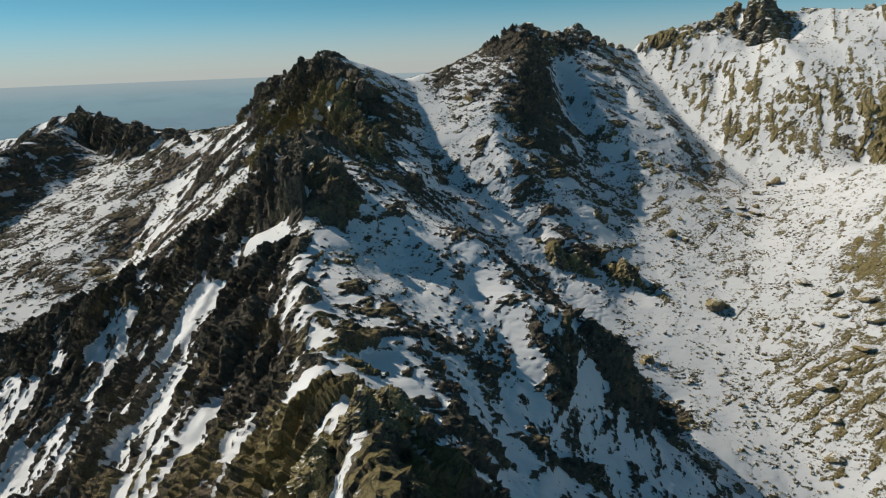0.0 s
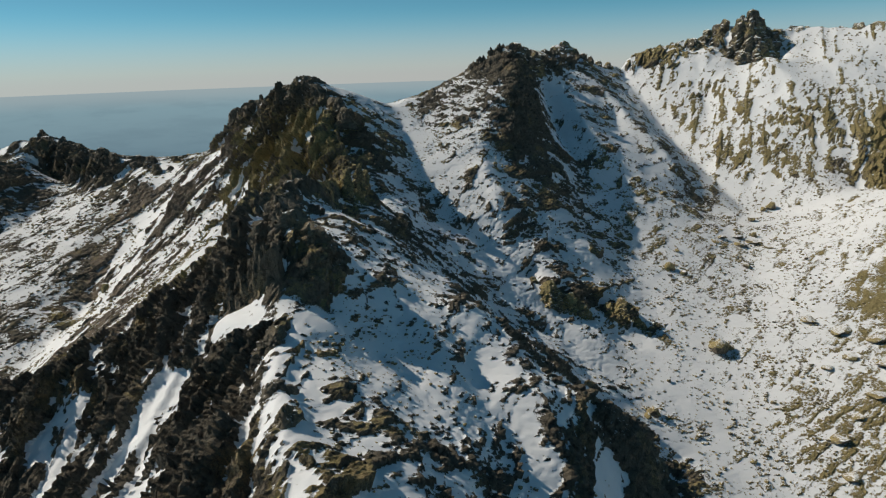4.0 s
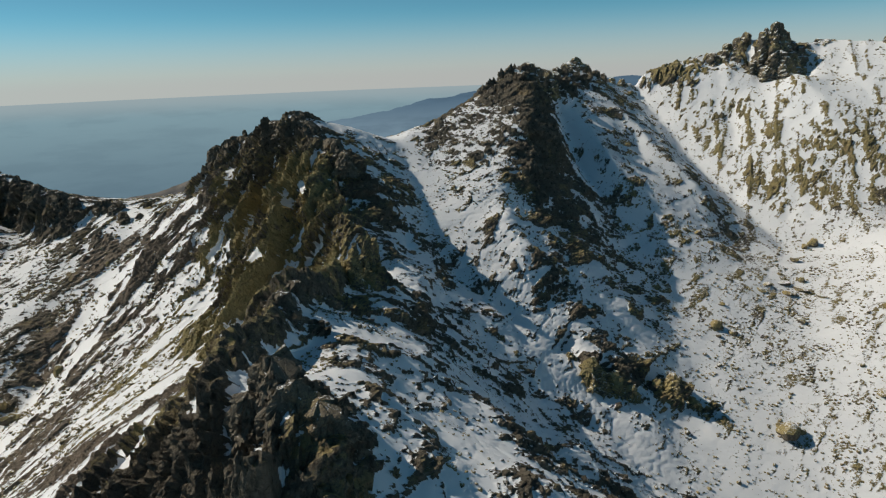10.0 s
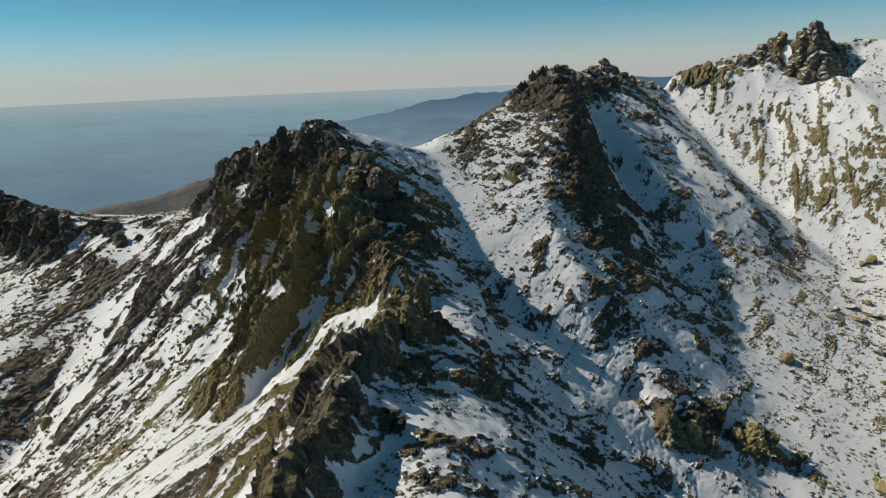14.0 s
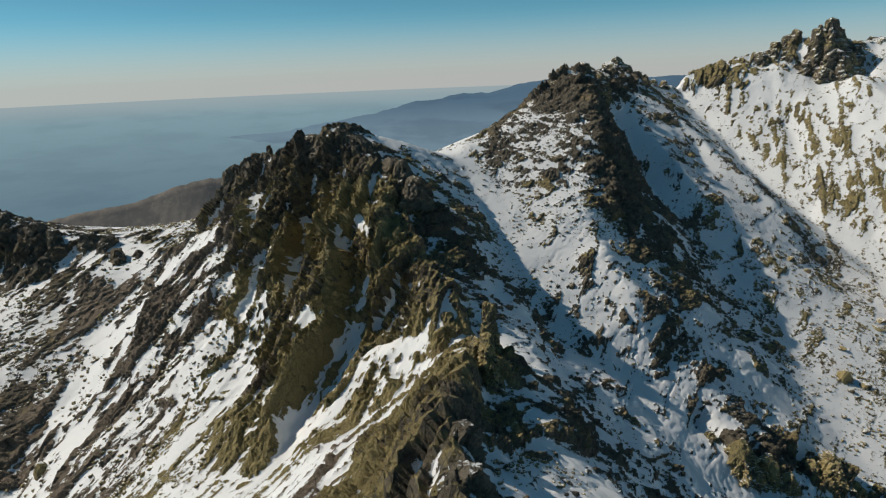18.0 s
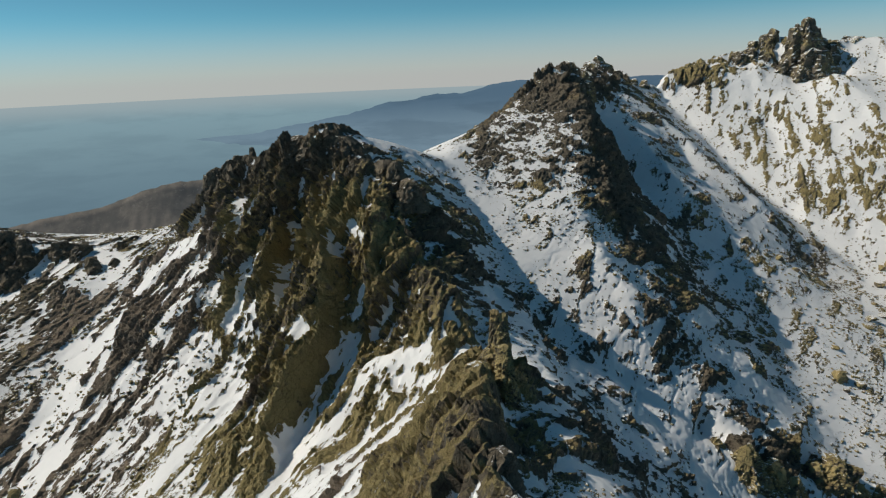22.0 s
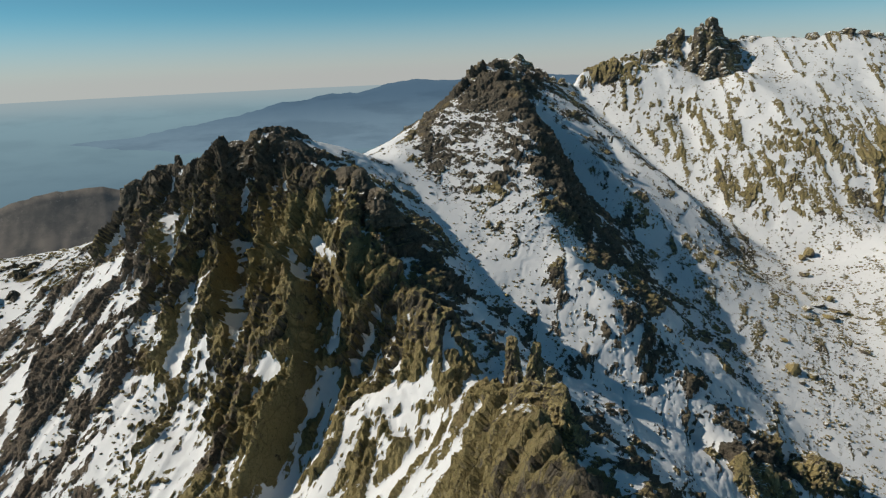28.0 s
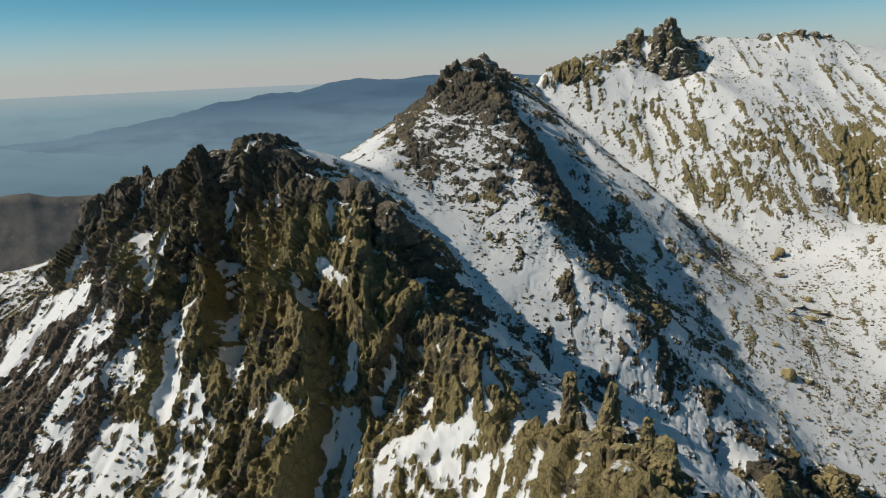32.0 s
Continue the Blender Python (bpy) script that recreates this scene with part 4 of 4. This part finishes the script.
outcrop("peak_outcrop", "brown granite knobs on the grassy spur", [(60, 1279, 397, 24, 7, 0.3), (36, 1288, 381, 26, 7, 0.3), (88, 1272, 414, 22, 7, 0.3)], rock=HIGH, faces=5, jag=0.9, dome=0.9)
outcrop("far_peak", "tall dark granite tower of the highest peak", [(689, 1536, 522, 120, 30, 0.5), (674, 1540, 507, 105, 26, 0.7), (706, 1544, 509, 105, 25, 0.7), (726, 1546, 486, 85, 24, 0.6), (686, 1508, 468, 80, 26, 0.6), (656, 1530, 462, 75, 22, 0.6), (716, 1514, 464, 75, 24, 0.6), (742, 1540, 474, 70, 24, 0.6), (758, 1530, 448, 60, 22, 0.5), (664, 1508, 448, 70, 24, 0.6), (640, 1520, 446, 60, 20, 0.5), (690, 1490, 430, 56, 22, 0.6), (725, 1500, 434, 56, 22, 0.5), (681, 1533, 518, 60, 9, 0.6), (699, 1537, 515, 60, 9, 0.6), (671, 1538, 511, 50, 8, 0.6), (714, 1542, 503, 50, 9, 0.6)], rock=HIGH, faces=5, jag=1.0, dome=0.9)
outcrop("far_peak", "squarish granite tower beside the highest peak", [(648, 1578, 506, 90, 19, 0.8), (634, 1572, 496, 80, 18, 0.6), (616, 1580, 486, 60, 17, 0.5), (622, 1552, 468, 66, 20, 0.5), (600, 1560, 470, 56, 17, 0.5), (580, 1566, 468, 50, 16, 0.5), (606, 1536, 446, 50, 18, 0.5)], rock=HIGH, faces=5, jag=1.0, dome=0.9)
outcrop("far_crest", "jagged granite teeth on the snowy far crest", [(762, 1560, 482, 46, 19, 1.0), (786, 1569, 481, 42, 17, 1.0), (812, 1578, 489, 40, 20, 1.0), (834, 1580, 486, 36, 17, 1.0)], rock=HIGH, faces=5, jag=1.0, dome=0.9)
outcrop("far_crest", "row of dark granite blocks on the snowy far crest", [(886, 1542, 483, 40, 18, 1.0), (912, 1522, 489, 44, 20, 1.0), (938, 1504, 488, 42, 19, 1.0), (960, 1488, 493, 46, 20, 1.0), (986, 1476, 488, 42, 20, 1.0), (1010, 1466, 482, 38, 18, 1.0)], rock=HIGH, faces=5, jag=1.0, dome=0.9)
outcrop("col_outcrop", "dark rounded granite peak beyond the snowy col", [(-595, 1127, 352, 52, 17, 0.35), (-580, 1116, 342, 46, 15, 0.4), (-612, 1130, 341, 46, 15, 0.4), (-570, 1100, 330, 40, 13, 0.4)], rock=SHADE_DARK)
outcrop("col_outcrop", "dark granite outcrop beside the snowy col", [(-452, 1003, 333, 44, 15, 0.7), (-438, 1000, 326, 40, 12, 0.7), (-470, 1014, 326, 42, 14, 0.7), (-505, 1045, 336, 40, 13, 0.7), (-540, 1078, 344, 44, 14, 0.7)], rock=SHADE_DARK, faces=5)
outcrop("col_outcrop", "two dark granite knobs standing in the snowy col", [(-398, 996, 322, 36, 13, 0.8), (-380, 988, 321, 36, 13, 0.8), (-364, 958, 313, 30, 9, 0.7), (-346, 960, 310, 20, 7, 0.6)], rock=SHADE_DARK, faces=5)
outcrop("col_outcrop", "single dark rock in the snow gully under the col", [(-365, 906, 269, 18, 7, 0.5), (-358, 898, 262, 12, 5, 0.5)])
wall = outcrop("needle_ridge", "olive-brown rock wall carrying a row of tall rock needles", [(-84, 628, 334, 54, 13, 0.7), (-77, 641, 331, 50, 10, 0.7), (-75, 656, 327, 48, 10, 0.7), (-73, 672, 318, 44, 9, 0.7), (-71, 688, 312, 40, 9, 0.7), (-94, 608, 330, 46, 13, 0.6), (-88, 648, 318, 46, 13, 0.6), (-84, 672, 305, 40, 11, 0.6)], "rock_wall")
for x, y, top, tall, wide, lean in ((-64.5, 692, 333.5, 44, 3.9, (-0.02, 0.0)), (-69, 660, 343.5, 36, 4.2, (0.03, 0.0)), (-75, 630, 345.5, 24, 3.4, (0.0, 0.05)), (-75.5, 621, 344, 26, 4.2, (0.0, 0.0)), (-67, 681, 320, 32, 3.6, (0.0, 0.0)), (-71, 650, 331, 28, 4.2, (0.0, 0.0))):
    needle = crag(x, y, top, tall, wide, int(y), "", "", 0.9, lean, "needle", (1.25, 1.5))
    needle.parent, needle.location = wall, needle.location - wall.location


def stone_mesh(seed, level=2):
    """A broken block of granite about 1 across."""
    rng = random.Random(seed)
    bm = bmesh.new()
    bmesh.ops.create_icosphere(bm, subdivisions=level, radius=0.5)
    planes = [(Vector((rng.gauss(0, 1), rng.gauss(0, 1), rng.gauss(0, 0.7))).normalized(), rng.uniform(0.26, 0.42)) for _ in range(11)]
    for v in bm.verts:
        for normal, far in planes:
            over = v.co.dot(normal) - far
            if over > 0:
                v.co -= normal * over
        v.co += Vector((rng.uniform(-1, 1), rng.uniform(-1, 1), rng.uniform(-1, 1))) * 0.025
    me = bpy.data.meshes.new("boulder")
    bm.to_mesh(me)
    bm.free()
    me.materials.append(STONE)
    return me


STONES = [stone_mesh(n) for n in range(8)]
rng = random.Random(5)


def boulder(x, y, size, label, group, tall=0.7):
    ob = new("boulder", STONES[rng.randrange(len(STONES))])
    ob.location = (x, y, height(x, y)[0] + size * tall * 0.2)
    ob.scale = (size * rng.uniform(0.85, 1.3), size * rng.uniform(0.8, 1.2), size * tall * rng.uniform(0.85, 1.15))
    ob.rotation_euler = (rng.uniform(-0.2, 0.2), rng.uniform(-0.2, 0.2), rng.uniform(0, 6.28))
    return tagged(ob, label, "boulder", group)


for x, y, size, tall in ((303, 733, 24, 0.75), (318, 738, 12, 0.7), (194, 619, 17, 0.8), (186, 610, 11, 0.7), (301, 886, 20, 0.6), (318, 880, 12, 0.6), (554, 1128, 22, 0.9), (540, 1126, 14, 0.9), (414, 911, 13, 0.6), (350, 1063, 14, 0.7),
                         (364, 1050, 12, 0.6), (-400, 747, 20, 0.7), (-414, 760, 14, 0.7), (-385, 742, 12, 0.7), (-368, 780, 16, 0.7), (500, 1080, 15, 0.7), (470, 1010, 12, 0.7)):
    boulder(x, y, size, "big lichen-spotted granite boulder standing in the snow", "big boulders in the valley", tall)
for x, y, size in ((118, 742, 26), (141, 744, 24), (126, 738, 20), (155, 742, 16), (204, 762, 22), (222, 758, 18), (190, 765, 15), (104, 755, 14), (300, 745, 9)):
    crag(x, y, height(x, y)[0] + 0.34 * size, size, 0.42 * size, int(x), "granite block of the rocky knoll above the valley", "rocks of the knoll", 0.9, name="rock_outcrop")
for n, (x, y, size) in enumerate(((432, 973, 26), (455, 985, 22), (410, 985, 18), (470, 965, 16), (440, 1000, 20), (395, 970, 14), (425, 775, 22), (445, 745, 26), (470, 720, 24), (430, 700, 20), (400, 690, 16), (455, 680, 26), (420, 640, 24), (390, 620, 18), (360, 600, 20), (440, 600, 26), (395, 560, 24), (350, 560, 18), (330, 520, 20), (380, 510, 22))):
    boulder(x, y, size, "flat olive-tinged granite slab rising from the snow", "slabs on the valley floor", 0.28)
made = 0
while made < 240:
    x, y = rng.uniform(60, 560), rng.uniform(440, 1120)
    line_x = np.interp(y, [400, 546, 620, 730, 820, 910, 1000, 1130], [290, 296, 300, 330, 370, 420, 470, 515])
    if abs(x - line_x) > 170 * rng.random() ** 0.7:
        continue
    boulder(x, y, 1.8 + 6.0 * rng.random() ** 3, "grey granite boulder half sunk in the valley snow", "boulders in the valley", rng.uniform(0.5, 0.8))
    made += 1


def rubble(name, count, seed, pick, low, high, label):
    """Loose stones past counting, as one mesh."""
    rnd = random.Random(seed)
    shapes = []
    for n in range(5):
        bm = bmesh.new()
        bmesh.ops.create_icosphere(bm, subdivisions=1, radius=0.5)
        shapes.append(np.array([v.co * rnd.uniform(0.75, 1.2) for v in bm.verts]))
        faces = np.array([[v.index for v in f.verts] for f in bm.faces])
        bm.free()
    co, tri = [], []
    while len(co) < count:
        x, y = pick(rnd)
        z, snow = height(x, y)
        if snow < -0.8 or noise.noise(Vector((x / 30, y / 30, seed))) * 1.6 + 0.42 < rnd.random():
            continue
        size, turn = low + (high - low) * rnd.random() ** 3, rnd.uniform(0, 6.28)
        p = shapes[rnd.randrange(5)] * (size * rnd.uniform(0.8, 1.5), size * rnd.uniform(0.7, 1.1), size * rnd.uniform(0.5, 0.9))
        c, s = math.cos(turn), math.sin(turn)
        tri.append(faces + 12 * len(co))
        co.append(np.stack([x + c * p[:, 0] - s * p[:, 1], y + s * p[:, 0] + c * p[:, 1], z + p[:, 2] + 0.12 * size], 1))
    me = bpy.data.meshes.new(name)
    co, tri = np.concatenate(co), np.concatenate(tri)
    me.vertices.add(len(co))
    me.vertices.foreach_set("co", co.astype(np.float32).ravel())
    me.loops.add(tri.size)
    me.loops.foreach_set("vertex_index", tri.ravel().astype(np.int32))
    me.polygons.add(len(tri))
    me.polygons.foreach_set("loop_start", np.arange(0, tri.size, 3, dtype=np.int32))
    me.polygons.foreach_set("loop_total", np.full(len(tri), 3, dtype=np.int32))
    me.update(calc_edges=True)
    me.materials.append(STONE)
    return tagged(new(name, me), label, "rubble", kind="stuff")


def in_valley(r):
    y = r.uniform(380, 1150)
    return np.interp(y, [400, 546, 730, 910, 1130], [290, 296, 330, 420, 515]) + r.gauss(-20, 105), y


def on_left(r):
    return r.uniform(-640, -230), r.uniform(560, 1080)


def on_saddle(r):
    u, y = r.gauss(0, 1), r.uniform(790, 1240)
    return np.interp(y, [790, 1000, 1240], [20, 40, 120]) + 45 * u, y


def on_right(r):
    y = r.uniform(250, 760)
    return np.interp(y, CREST_Y, CREST_X) + abs(r.gauss(20, 60)) + 10, y


def on_face(r):
    return r.uniform(420, 1050), r.uniform(1130, 1540)


rubble("valley_rubble", 9000, 11, in_valley, 0.7, 4.0, "loose grey stones strewn over the snowy valley floor")
rubble("slope_rubble", 7500, 12, on_left, 0.8, 4.5, "loose dark stones strewn over the snowy slope below the col")
rubble("saddle_rubble", 2600, 13, on_saddle, 0.7, 3.2, "loose stones on the sunlit snow below the saddle")
rubble("ridge_rubble", 2600, 14, on_right, 0.6, 2.4, "loose stones on the shaded snow beside the ridge")
rubble("face_rubble", 3500, 15, on_face, 1.2, 5.0, "stones breaking through the snow of the far face")
